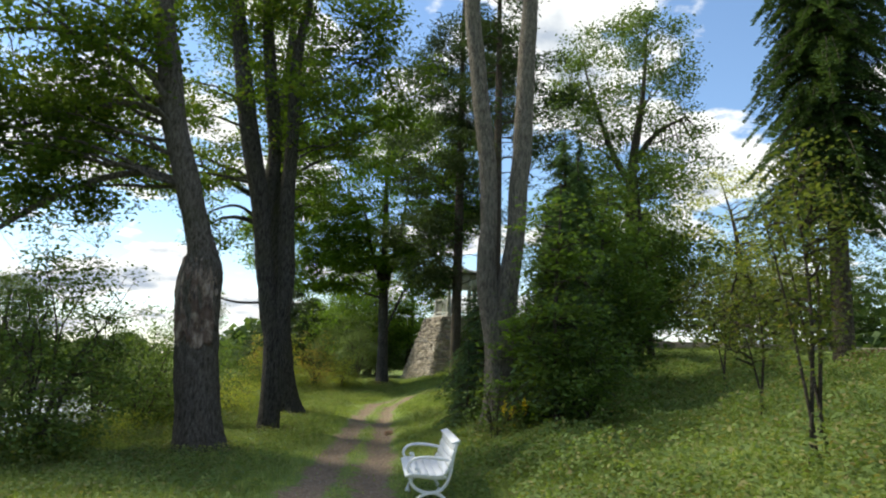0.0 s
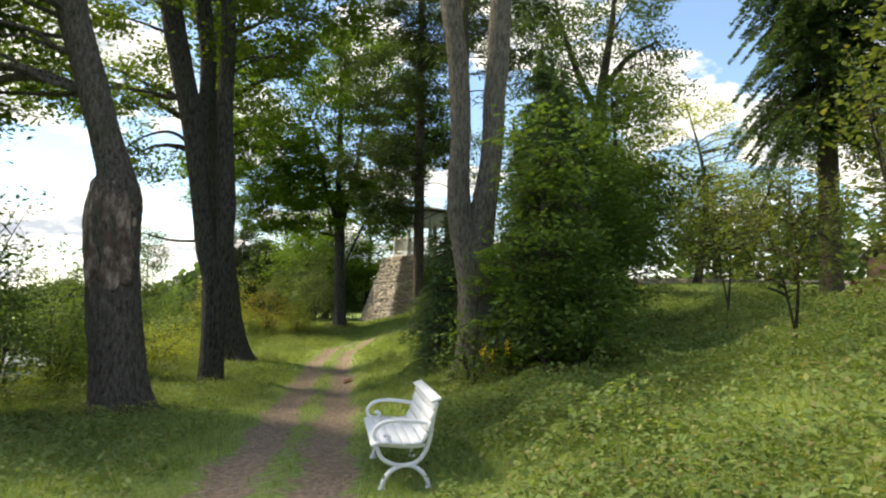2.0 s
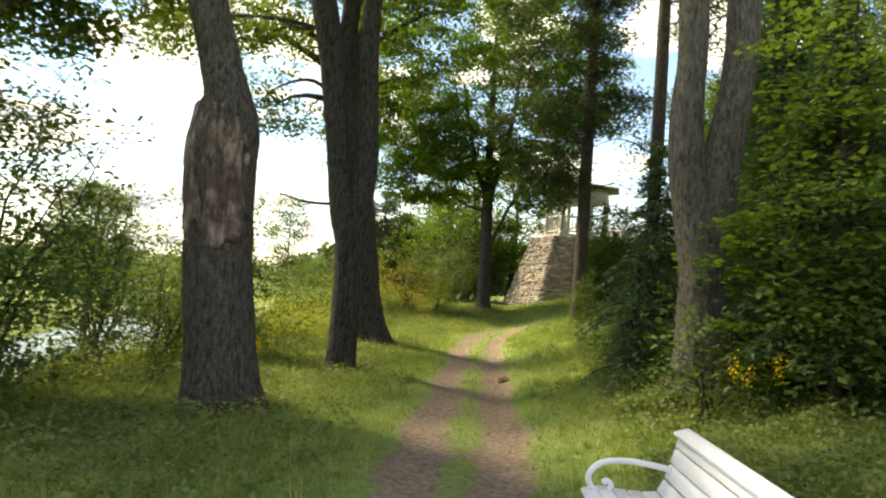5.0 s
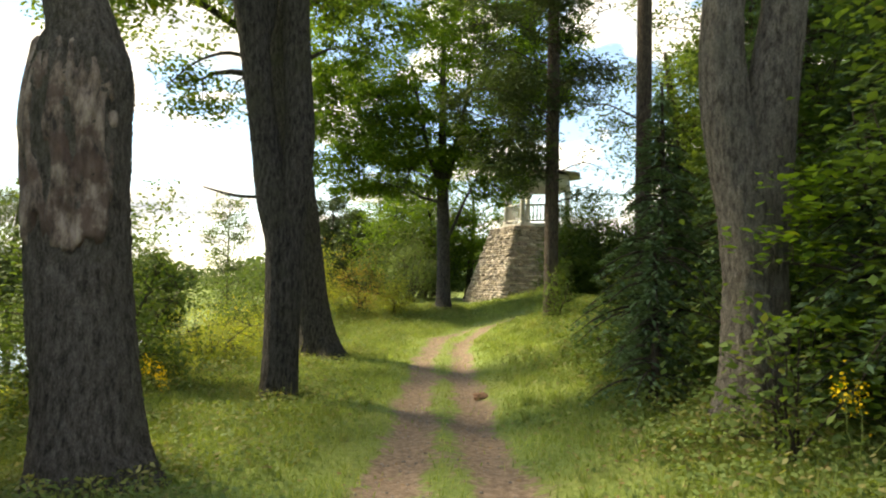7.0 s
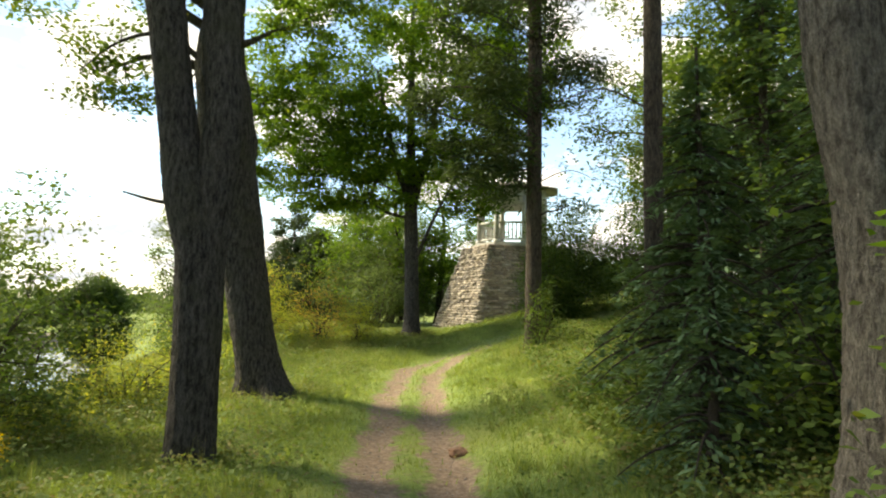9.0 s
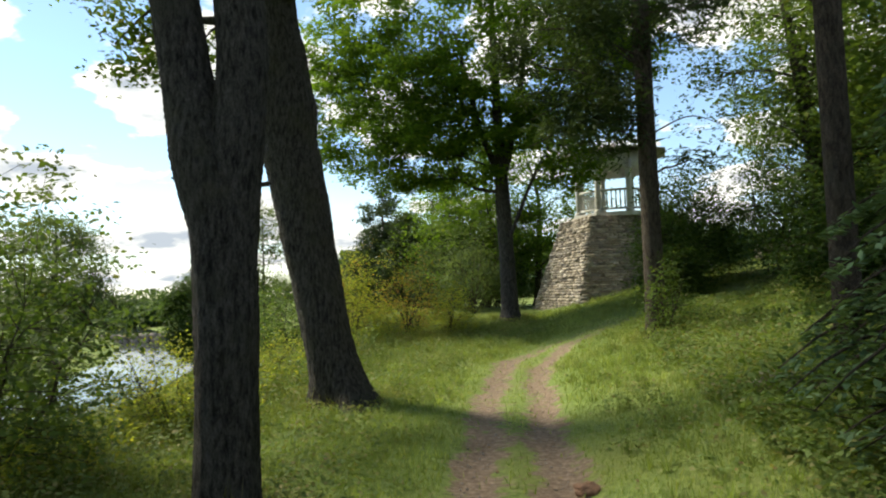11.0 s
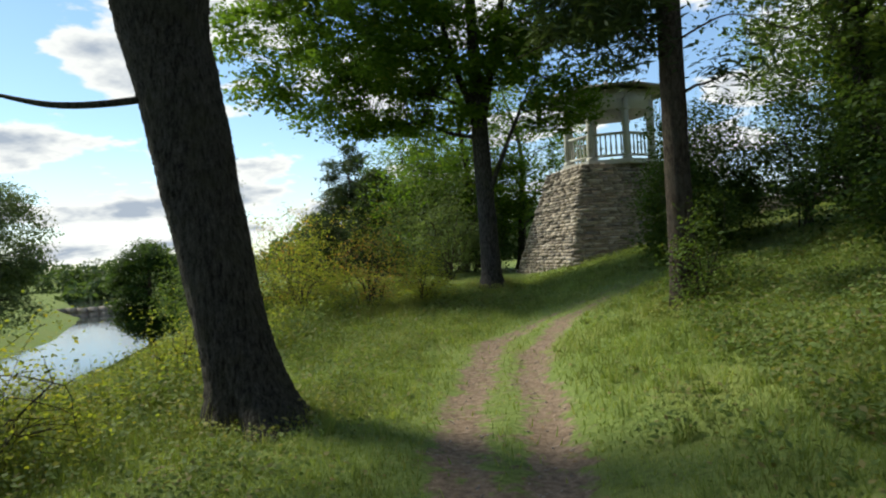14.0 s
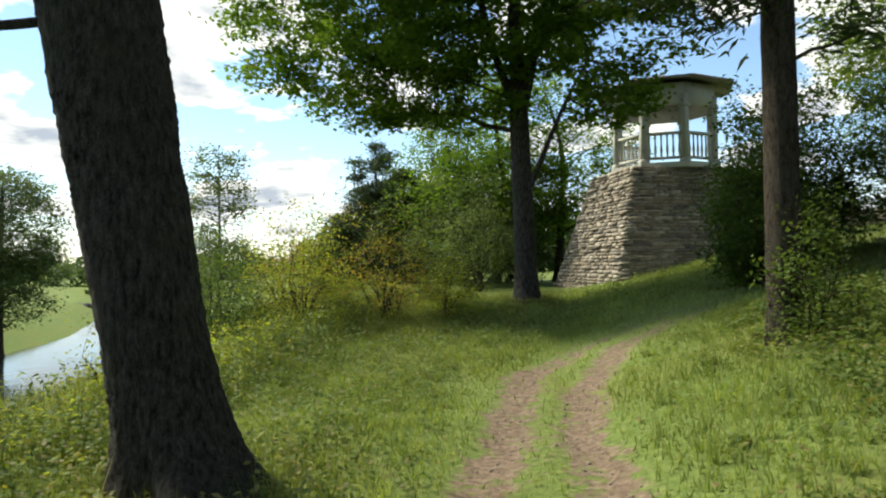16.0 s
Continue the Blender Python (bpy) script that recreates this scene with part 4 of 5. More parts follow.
pine("slender straight pine with sparse dark boughs beside the track", 0.46, 26.8, 17, 0.205, 31,
     [(-0.9, 26.2, 6.6, 1.6, 1.5, 1.0), (-0.4, 26.5, 9.6, 2.2, 2.0, 1.6), (0.8, 26.4, 13.0, 2.6, 2.4, 2.6), (1.2, 26.8, 7.2, 0.9, 1.0, 0.8), (-0.8, 26.2, 5.1, 1.25, 1.0, 0.9), (-0.5, 26.3, 4.8, 1.0, 0.8, 0.75), (-0.6, 26.2, 4.9, 1.0, 0.8, 0.75), (1.2, 26.9, 4.0, 0.7, 0.6, 0.7)],
     [[(0.45, 26.6, 5.2, 0.03), (-0.6, 26.4, 5.5, 0.02), (-1.9, 26.2, 5.0, 0.008)], [(0.45, 26.6, 6.2, 0.03), (-0.9, 26.5, 6.9, 0.02), (-2.4, 26.4, 6.9, 0.008)],
      [(0.45, 26.6, 4.9, 0.025), (-0.7, 26.3, 4.9, 0.018), (-2.0, 26.1, 4.4, 0.008)], [(0.5, 26.6, 4.6, 0.02), (1.3, 26.5, 4.9, 0.012), (2.0, 26.4, 4.6, 0.006)], [(0.45, 26.6, 8.2, 0.03), (-0.9, 26.5, 8.9, 0.02), (-2.2, 26.4, 8.6, 0.008)]], 230, 80)
pine("thin brown pine stem rising out of young spruces", 1.47, 20.0, 15, 0.15, 32,
     [(1.9, 20.2, 9.5, 1.8, 1.8, 2.6), (1.3, 20.0, 13.0, 1.8, 1.8, 2.2)], [[(1.47, 20, 4.5, 0.02), (0.7, 19.9, 4.8, 0.012), (-0.1, 19.8, 4.5, 0.006)]], 60, 60)
conifer("young dark spruce with boughs down to the grass", 1.0, 16.8, 3.9, 1.25, 41, 0.10, 0.06, 0.24, 9, dens=90, needle=0.12)
conifer("small dense spruce at the foot of a linden", 0.55, 15.3, 1.9, 0.7, 47, 0.08, 0.05, 0.22, 9, dens=95, needle=0.11)
conifer("tall dark spruce behind the forked linden", 3.0, 17.2, 6.9, 2.1, 42, 0.03, 0.12, 0.26, 10, dens=90, needle=0.125)
conifer("dark spruce crowded among its neighbours", 4.6, 23.4, 8.5, 1.9, 43, 0.04, 0.12, 0.34, 8, dens=34, needle=0.2)
conifer("bushy young spruce beside the forked linden", 2.2, 13.0, 4.6, 1.25, 44, 0.03, 0.07, 0.2, 10, dens=95, needle=0.12)
conifer("dark young spruce close behind a linden", 2.9, 14.9, 5.6, 1.35, 50, 0.03, 0.08, 0.24, 10, dens=80, needle=0.13)
conifer("tall old spruce with hanging boughs on the slope", 11.9, 20.5, 21, 2.7, 45, 0.22, 0.3, 0.36, 15, dens=100, needle=0.19, droop=0.6, power=0.5, mat=NEEDLE_DARK)
tree("young maple with broad leaves in level layers", [[(2.05, 12.4, gz(2.05, 12.4) - 0.1, 0.05), (2.0, 12.4, 2.5, 0.04), (2.1, 12.4, 4.6, 0.012)]],
     [(2.15, 12.4, 2.6, 0.8, 0.8, 1.4), (2.2, 12.1, 1.4, 0.75, 0.7, 0.7), (2.1, 12.6, 4.0, 0.7, 0.7, 0.8)], 150, 40, 0.10, LEAF_HAZEL, BARK_TWIG, 46, limbs=18, spread=0.2, from_h=0.1, flat=1.0, clump_flat=0.35, segs=10, name="young_tree", limb_r=0.4)
tree("maple sapling reaching over the linden's foot", [[(1.85, 13.2, gz(1.85, 13.2) - 0.05, 0.03), (1.8, 13.2, 1.6, 0.022), (1.6, 13.2, 3.0, 0.008)]],
     [(1.75, 13.15, 1.3, 0.55, 0.5, 0.7), (1.6, 13.25, 2.2, 0.5, 0.4, 0.6), (1.3, 13.3, 2.0, 0.4, 0.25, 0.35), (1.9, 12.9, 0.8, 0.6, 0.5, 0.3)], 80, 18, 0.12, LEAF_MAPLE, BARK_TWIG, 49, limbs=14, spread=0.14, from_h=0.1, flat=1.3, clump_flat=0.3, segs=8, name="sapling", limb_r=0.5, twig_r=0.006)
tree("broad young tree in dense leaf on the slope", [[(3.6, 15.7, gz(3.6, 15.7) - 0.1, 0.08), (3.6, 15.7, 3.2, 0.06), (3.65, 15.7, 5.2, 0.015)]],
     [(3.6, 15.7, 3.4, 1.2, 1.1, 1.9), (3.9, 15.4, 2.2, 1.0, 0.9, 1.0)], 220, 45, 0.12, LEAF_HAZEL, BARK_TWIG, 48, limbs=18, spread=0.26, from_h=0.1, flat=0.8, segs=10, name="young_tree", limb_r=0.4)

shrub("leafy green bush beside the forked linden", 2.5, 12.0, 1.5, 1.7, 76, LEAF_HAZEL, 110, 34, 0.085, 8, spread=0.15)
shrub("leafy green bush beside the forked linden", 1.95, 14.6, 1.2, 1.5, 77, LEAF_HAZEL, 90, 30, 0.09, 7, spread=0.15)

# saplings near the start
for sx, sy, sh, sd, sw in ((3.45, 6.6, 3.1, 51, 0.32), (3.75, 7.0, 3.4, 52, 0.32), (4.5, 9.9, 2.2, 53, 0.7), (5.4, 13.4, 2.6, 54, 0.8)):
    sz = gz(sx, sy)
    tree("thin sapling with sparse olive leaves on the slope", [[(sx, sy, sz - 0.05, 0.022), (sx + 0.08, sy, sz + sh * 0.5, 0.016), (sx - 0.02, sy + 0.1, sz + sh, 0.004)], [(sx + 0.1, sy, sz - 0.05, 0.018), (sx - 0.1, sy, sz + sh * 0.4, 0.013), (sx - 0.35, sy, sz + sh * 0.8, 0.004)]],
         [(sx, sy, sz + sh * 0.64, sw, sw, sh * 0.34)], int(150 * sw), 30, 0.065, LEAF_OLIVE, BARK_TWIG, sd, limbs=14, spread=0.17, from_h=0.25, segs=6, name="sapling", flare=1.1, limb_r=0.5, group="saplings on the slope", twig_r=0.005)

# trees up the slope and beyond
tree("tall open ash with forked limbs against the sky", [[(9.6, 35, 2.2, 0.42), (9.6, 35, 8, 0.34), (9.7, 35, 12, 0.26), (10.3, 35, 16, 0.14), (10.6, 35, 20, 0.04)], [(9.65, 35, 11.0, 0.2), (8.6, 35, 13, 0.17), (7.6, 35, 16.0, 0.08), (7.0, 35, 18.5, 0.03)], [(9.7, 35, 12.2, 0.18), (11.0, 35, 14, 0.13), (12.6, 35, 15.0, 0.06)]],
     [(9.4, 35, 17.0, 4.2, 3.6, 3.6), (12.4, 35, 13.2, 2.4, 2.4, 2.0), (6.6, 35, 14.0, 2.6, 2.4, 2.4), (9.6, 34.5, 11.0, 3.6, 3.0, 1.8)], 340, 80, 0.17, LEAF_ASH, BARK_TWIG, 61, limbs=30, spread=0.38, from_h=0.4, segs=14)
for lx, ly, lh, lw, ls, mat, txt in ((8.6, 28.5, 6.0, 1.9, 60, LEAF_LINDEN, "round green tree on the slope"), (6.6, 24.5, 8.0, 2.8, 62, LEAF_SHRUB, "dense green tree on the slope"), (6.6, 29.0, 8.0, 2.6, 63, LEAF_SHRUB, "dense green tree on the slope"), (12.5, 44.0, 7.0, 2.6, 64, LEAF_ASH, "airy tree beyond the meadow"),
                                (17.5, 42, 12.0, 3.6, 65, LEAF_YELLOW, "yellow-green willow beyond the meadow"), (21.5, 48, 8.5, 2.8, 66, LEAF_ASH, "airy tree beyond the meadow"), (25.0, 44.0, 9.0, 3.0, 67, LEAF_ASH, "pale ash at the meadow's edge"), (24, 30, 10, 3.8, 68, LEAF_LINDEN, "broad tree at the meadow's far side"),
                                (9.0, 40.5, 11.0, 3.2, 69, LEAF_LINDEN, "tall tree behind the tower"), (12.0, 47, 14.0, 4.2, 70, LEAF_ASH, "tall ash behind the tower"), (-2.4, 46, 8.8, 3.6, 72, LEAF_MAPLE, "bright green tree behind the tower"), (-4.9, 45.2, 9.0, 3.2, 71, LEAF_MAPLE, "green tree in full leaf behind the thicket"), (-6.8, 49, 7.5, 3.2, 75, LEAF_MAPLE, "bright green tree behind the bushes"),
                                (13.0, 14.0, 7.0, 2.4, 73, LEAF_SHRUB, "green tree on the slope")):
    lz = gz(lx, ly)
    tree(txt, [[(lx, ly, lz - 0.1, 0.05 + 0.018 * lh), (lx + 0.06 * lh * math.sin(ls), ly, lz + lh * 0.28, 0.04 + 0.013 * lh), (lx - 0.05 * lh * math.sin(2 * ls), ly, lz + lh * 0.6, 0.02 + 0.008 * lh), (lx + 0.06 * lh * math.cos(ls), ly, lz + lh * 0.93, 0.02)]],
         [(lx, ly, lz + lh * 0.62, lw, lw, lh * 0.36), (lx + 0.4 * lw, ly - 0.3 * lw, lz + lh * 0.4, lw * 0.7, lw * 0.7, lh * 0.22), (lx - 0.4 * lw, ly - 0.2 * lw, lz + lh * 0.36, lw * 0.7, lw * 0.7, lh * 0.24)],
         250, 54, 0.165, mat, BARK_TWIG, ls, limbs=20, spread=0.32, from_h=0.15, segs=12, flat=0.6)

# branching tree whose crown hangs in over the tower's far side
tree("oak-like tree with long crooked limbs beside the tower", [[(5.2, 31.0, gz(5.2, 31) - 0.1, 0.26), (5.3, 31, 3.5, 0.22), (5.0, 31, 6.5, 0.17), (4.6, 31, 9.5, 0.06)]],
     [(4.6, 30.5, 7.6, 3.2, 2.8, 2.0), (3.6, 30, 5.6, 1.8, 1.8, 0.9), (6.4, 30, 5.0, 2.2, 2.0, 1.4)], 190, 36, 0.13, LEAF_ASH, BARK_TWIG, 74, limbs=24, spread=0.36, from_h=0.3, segs=14)
for bx, by, bw, bh, bs in ((3.0, 34.4, 2.6, 2.9, 81), (4.6, 33.0, 2.8, 3.2, 82), (6.6, 33.0, 3.0, 3.4, 83), (2.1, 33.0, 2.2, 3.0, 84), (1.6, 31.9, 1.2, 1.1, 88), (4.4, 29.0, 2.6, 2.6, 85), (6.4, 27.5, 3.0, 3.2, 86), (3.9, 25.8, 2.0, 2.0, 87), (1.5, 31.3, 1.7, 2.5, 90)):
    shrub("dark green thicket shrub beside the stone tower", bx, by, bw, bh, bs, LEAF_DARK if bs % 2 else LEAF_SHRUB, 170, 50, 0.1, spread=0.2)

shrub("young maple shoots before the forked linden", 0.95, 12.9, 1.0, 1.1, 116, LEAF_SHRUB, 36, 14, 0.09, 7, spread=0.14)
shrub("young maple shoots under the spruces", 1.5, 14.6, 1.5, 1.5, 117, LEAF_SHRUB, 60, 18, 0.1, 7, spread=0.16)
shrub("creeper and weeds round the foot of a pine", 0.62, 26.3, 0.9, 1.4, 89, LEAF_SHRUB, 70, 30, 0.06, 8, spread=0.12)
shrub("low leafy growth under the spruces", 1.5, 15.3, 1.6, 0.9, 79, LEAF_SHRUB, 90, 34, 0.07, 8, spread=0.15)
shrub("low leafy growth under the spruces", 0.9, 17.9, 1.6, 0.9, 78, LEAF_SHRUB, 90, 34, 0.07, 8, spread=0.15)

# river side
shrub("leafy grey-green bush on the river bank", -6.8, 12.0, 2.8, 3.7, 91, LEAF_SHRUB, 230, 40, 0.085, 12)
shrub("leafy bush on the river bank", -8.1, 10.2, 3.0, 3.2, 92, LEAF_SHRUB, 170, 40, 0.085, 10)
shrub("low dense leafy growth under the bank bushes", -6.6, 10.6, 2.0, 1.3, 118, LEAF_SHRUB, 110, 34, 0.085, 8, spread=0.16)
shrub("low dense leafy growth under the bank bushes", -7.9, 9.2, 2.4, 1.5, 119, LEAF_DARK, 120, 34, 0.09, 8, spread=0.18)
shrub("leafy bush on the river bank", -7.4, 14.8, 2.0, 3.0, 93, LEAF_SHRUB, 130, 30, 0.07, 8)
shrub("sparse bush with round leaves on the bank", -7.1, 18.2, 2.5, 2.6, 94, LEAF_SHRUB, 230, 34, 0.08, 10)
shrub("leafy bush on the river bank", -6.9, 15.9, 1.7, 2.1, 114, LEAF_SHRUB, 130, 30, 0.075, 8)
shrub("leafy bush with loose tall shoots on the bank", -9.0, 20.6, 2.6, 2.7, 115, LEAF_SHRUB, 210, 34, 0.085, 10)
shrub("yellowing low bush on the bank", -7.0, 21.2, 2.2, 1.1, 95, LEAF_YELLOW, 130, 34, 0.055, 10)
shrub("yellowing low bush on the bank", -7.2, 25.4, 1.4, 1.0, 97, LEAF_YELLOW, 70, 30, 0.05, 8)
shrub("tall bush with yellow-green leaves at the track's bend", -7.6, 31.6, 2.4, 2.1, 98, LEAF_YELLOW, 150, 34, 0.07, 12)
shrub("bush with reddening top leaves", -6.0, 32.6, 2.0, 2.3, 99, LEAF_RED, 130, 32, 0.07, 12)
shrub("bush with yellow leaves at the track's bend", -4.9, 33.6, 1.6, 1.3, 100, LEAF_YELLOW, 100, 32, 0.07, 10)
shrub("green bush at the track's bend", -9.4, 31.5, 2.6, 2.0, 101, LEAF_SHRUB, 150, 34, 0.08, 12)
shrub("bush with reddening top leaves", -8.6, 34.0, 2.2, 2.1, 102, LEAF_RED, 120, 32, 0.08, 12)
shrub("green bush by the water", -12.0, 36.0, 3.2, 2.4, 103, LEAF_SHRUB, 150, 34, 0.1, 12)
shrub("tall grey-green willow thicket", -7.0, 45.5, 2.8, 3.4, 104, LEAF_SILVER, 240, 40, 0.13, 16, spread=0.3)
shrub("tall grey-green willow thicket", -4.4, 47.0, 3.2, 4.0, 105, LEAF_SILVER, 180, 40, 0.12, 14, spread=0.28)
shrub("grey-green thicket before the trees", -5.4, 42.5, 2.8, 3.2, 106, LEAF_SILVER, 130, 36, 0.11, 14, spread=0.24)
shrub("grey-green thicket behind the maple", -4.9, 39.9, 2.6, 3.0, 107, LEAF_SILVER, 130, 36, 0.1, 14, spread=0.22)
shrub("dark thicket behind the maple", -3.7, 43.6, 2.4, 3.0, 108, LEAF_DARK, 130, 36, 0.1, 14, spread=0.22)
tree("dark round alder on the river bank", [[(-24.5, 53.5, gz(-24.5, 53.5) - 0.1, 0.2), (-24.5, 53.5, -0.5, 0.14), (-24.4, 53.5, 3.0, 0.03)]],
     [(-24.5, 53.5, 0.3, 2.0, 2.1, 2.8), (-24.4, 53.5, -1.6, 1.8, 1.9, 1.0), (-24.4, 53.5, 2.4, 1.2, 1.3, 1.0)], 300, 110, 0.17, LEAF_DARK, BARK_TWIG, 111, limbs=20, spread=0.3, from_h=0.1, segs=10)
tree("slender young birch with light airy leaves", [[(-13.9, 40, gz(-13.9, 40) - 0.1, 0.07), (-13.9, 40, 2, 0.045), (-13.9, 40, 5.7, 0.01)]],
     [(-13.95, 40, 3.7, 1.15, 1.15, 2.0), (-13.7, 40, 1.4, 1.3, 1.3, 1.0)], 210, 34, 0.12, LEAF_SILVER, BARK_TWIG, 112, limbs=20, spread=0.24, from_h=0.1, segs=8)
tree("silvery willow on the far bank", [[(-32.2, 50, gz(-32.2, 50) - 0.1, 0.25), (-32.1, 50, 1.9, 0.2), (-31.8, 50, 6.8, 0.04)]],
     [(-31.9, 50, 3.9, 3.0, 3.0, 3.0), (-30.6, 49.5, 1.4, 2.2, 2.2, 1.6), (-33.2, 50, 1.2, 2.6, 2.4, 1.6), (-31.8, 49.6, -0.4, 2.8, 2.4, 1.1)], 380, 90, 0.18, LEAF_SILVER, BARK_TWIG, 113, limbs=22, spread=0.4, from_h=0.15, segs=10)
for px_, py_, ph_, pr_, ps_ in ((-11.2, 50.5, 6.9, 2.2, 121), (-9.3, 48.5, 5.2, 1.7, 122), (-13.8, 53, 4.0, 1.4, 123), (-7.6, 51.0, 6.6, 1.9, 124)):
    pz_ = gz(px_, py_)
    tree("young blue-green pine behind the bushes", [[(px_, py_, pz_ - 0.1, 0.12), (px_, py_, pz_ + ph_ * 0.5, 0.08), (px_, py_, pz_ + ph_, 0.02)]],
         [(px_, py_, pz_ + ph_ * 0.36, pr_, pr_, ph_ * 0.36), (px_ + 0.1, py_, pz_ + ph_ * 0.7, pr_ * 0.6, pr_ * 0.6, ph_ * 0.3)], 250, 85, 0.24, NEEDLE_PINE, BARK_PINE, ps_, slim=0.3, limbs=30, spread=0.24, from_h=0.05, segs=10, limb_r=0.25, category="conifer", name="pine_tree")


def far_trees():
    """Hedges and woods beyond the fields, too far to tell one from another."""
    rng = np.random.default_rng(77)
    pts = []
    for x0, y0, x1, y1, n, h, w in ((-120, 150, -78, 190, 26, 7, 4), (-420, 330, -150, 420, 90, 9, 7), (-150, 420, 120, 460, 90, 10, 7), (-78, 118, -66, 128, 7, 3.5, 3), (-40, 120, 40, 130, 50, 7, 5), (30, 75, 110, 70, 40, 9, 5), (60, 10, 70, 70, 40, 9, 5), (-60, -60, 60, -70, 60, 10, 5), (-25, 85, 20, 90, 34, 6, 4),
                                  (-500, 60, -160, 330, 80, 9, 8), (-70, -40, -60, 30, 30, 8, 5)):
        for t in np.linspace(0, 1, n):
            x, y = x0 + (x1 - x0) * t + rng.normal(0, 2), y0 + (y1 - y0) * t + rng.normal(0, 3)
            hh = h * rng.uniform(0.6, 1.15)
            z = gz(x, y)
            pts.append(in_blobs([(x, y, z + hh * 0.5, w, w, hh * 0.5)], 170, rng, 0.7))
    p = np.concatenate(pts)
    v, f = leaves(p, 1.15, 0.3, rng, 0.8)
    ob = part("far_trees", v, f, LEAF_FAR, None)
    tagged(ob, "hazy line of distant trees beyond the fields", "far trees", kind="stuff")


far_trees()


# ---------------------------------------------------------------- small things
def stone(label, x, y, r, seed, mat=ROCK, flat=0.6, name="field_stone", category="stone", sink=0.2):
    bm = bmesh.new()
    bmesh.ops.create_icosphere(bm, subdivisions=3, radius=r)
    for v in bm.verts:
        k = 1 + 0.35 * noise.noise(v.co * (1.4 / r) + Vector((seed, 0, 0))) + 0.12 * noise.noise(v.co * (4.5 / r))
        v.co = Vector((v.co.x * k, v.co.y * k * 0.8, v.co.z * k * flat))
    me = bpy.data.meshes.new(name)
    bm.to_mesh(me)
    bm.free()
    me.materials.append(mat)
    ob = new(name, me)
    ob.location = (x, y, gz(x, y) + r * flat * (1 - 2 * sink) * 0.5)
    return tagged(ob, label, category)


stone("reddish-brown clod of dry clay on the track", -1.36, 18.5, 0.13, 3, DIRT, 0.5, "clay_clod", "clod", 0.3)
stone("grey field stone half sunk in the grass", 0.8, 20.3, 0.24, 5)


def goldenrod(x, y, seed):
    rng = np.random.default_rng(seed)
    z0 = gz(x, y)
    root = thing("goldenrod", (x, y, z0), "yellow goldenrod in flower among the grass", "wildflower", "goldenrods by the track")
    st, fl = [], []
    for k in range(3):
        b = np.array([x, y, z0]) + np.append(rng.normal(0, 0.1, 2), rng.uniform(0.45, 0.7))
        st.append(tube(branch_line(np.array([x, y, z0 - 0.02]), b, 0.05, rng, 5), np.linspace(0.005, 0.002, 5), 4))
        fl.append(b + rng.normal(0, 1, (60, 3)) * [0.035, 0.035, 0.07])
    v, f = joined(st)
    part("stalk", v, f, GRASS_LEAF, root, kind="stuff")
    v, f = leaves(np.concatenate(fl), 0.025, 0.2, rng, 0.9)
    part("blossom", v, f, FLOWER, root, "bright yellow plumes", kind="stuff")


goldenrod(-5.23, 15.43, 2)
goldenrod(1.23, 12.41, 3)


def far_wall():
    root = thing("river_wall", (-50, 82, gz(-50, 82)), "grey stone embankment wall beside the river", "wall")
    rng = np.random.default_rng(3)
    pcs = []
    for i in range(14):
        x = -60 + i * 1.1
        y = 80 + i * 0.25
        for k in range(2):
            v, f = box(x, x + 1.05, y, y + 0.7, -3.4 + k * 0.62, -2.82 + k * 0.62)
            part("block", v + rng.normal(0, 0.03, v.shape), f, ROCK, root)


far_wall()


def meadow_wall():
    root = thing("low_wall", (16, 47, gz(16, 47)), "low grey wall beyond the meadow", "wall")
    for i in range(16):
        x, y = 8 + i * 1.5, 46.5 + i * 0.1
        v, f = box(x, x + 1.47, y, y + 0.4, gz(x, y) - 0.2, gz(x, y) + 0.75)
        part("panel", v, f, ROCK, root)


meadow_wall()


def shed():
    """A small boarded shed with a grey gable roof beyond the slope."""
    x, y = 29.5, 39.0
    z = gz(x, y)
    root = thing("shed", (x, y, z), "small dark boarded shed with a grey gable roof", "shed")
    for i in range(16):
        v, f = box(x - 2.4 + i * 0.3, x - 2.4 + i * 0.3 + 0.285, y - 1.5, y - 1.47, z - 0.1, z + 1.7)
        part("board", v, f, TIMBER, root)
    part("back_wall", *box(x - 2.4, x + 2.4, y - 1.46, y + 1.5, z - 0.1, z + 1.69), TIMBER, root)
    for s in (-1, 1):
        v = np.array([(x - 2.7, y + s * 1.9, z + 1.6), (x + 2.7, y + s * 1.9, z + 1.6), (x + 2.7, y, z + 2.7), (x - 2.7, y, z + 2.7)])
        v = np.concatenate([v, v + [0, 0, 0.07]])
        part("roof_slope", v, np.array([(3, 2, 1, 0), (4, 5, 6, 7), (0, 1, 5, 4), (1, 2, 6, 5), (2, 3, 7, 6), (3, 0, 4, 7)]), ROOF, root)


def log_pile():
    x, y = 10.1, 15.9
    root = thing("log_pile", (x, y, gz(x, y)), "pile of reddish-brown logs lying in the grass", "log pile")
    rng = np.random.default_rng(6)
    for row, n in enumerate((4, 3)):
        for i in range(n):
            yy = y + (i - n / 2) * 0.27
            zz = gz(x, yy) + 0.1 + row * 0.2
            part("log", *tube(np.array([(x - 0.7 + rng.uniform(-0.2, 0.2), yy, zz), (x, yy, zz + 0.01), (x + 0.8, yy, zz)]), [0.11, 0.115, 0.105], 9, 0.04, i), DIRT, root, smooth=True)


shed()
log_pile()


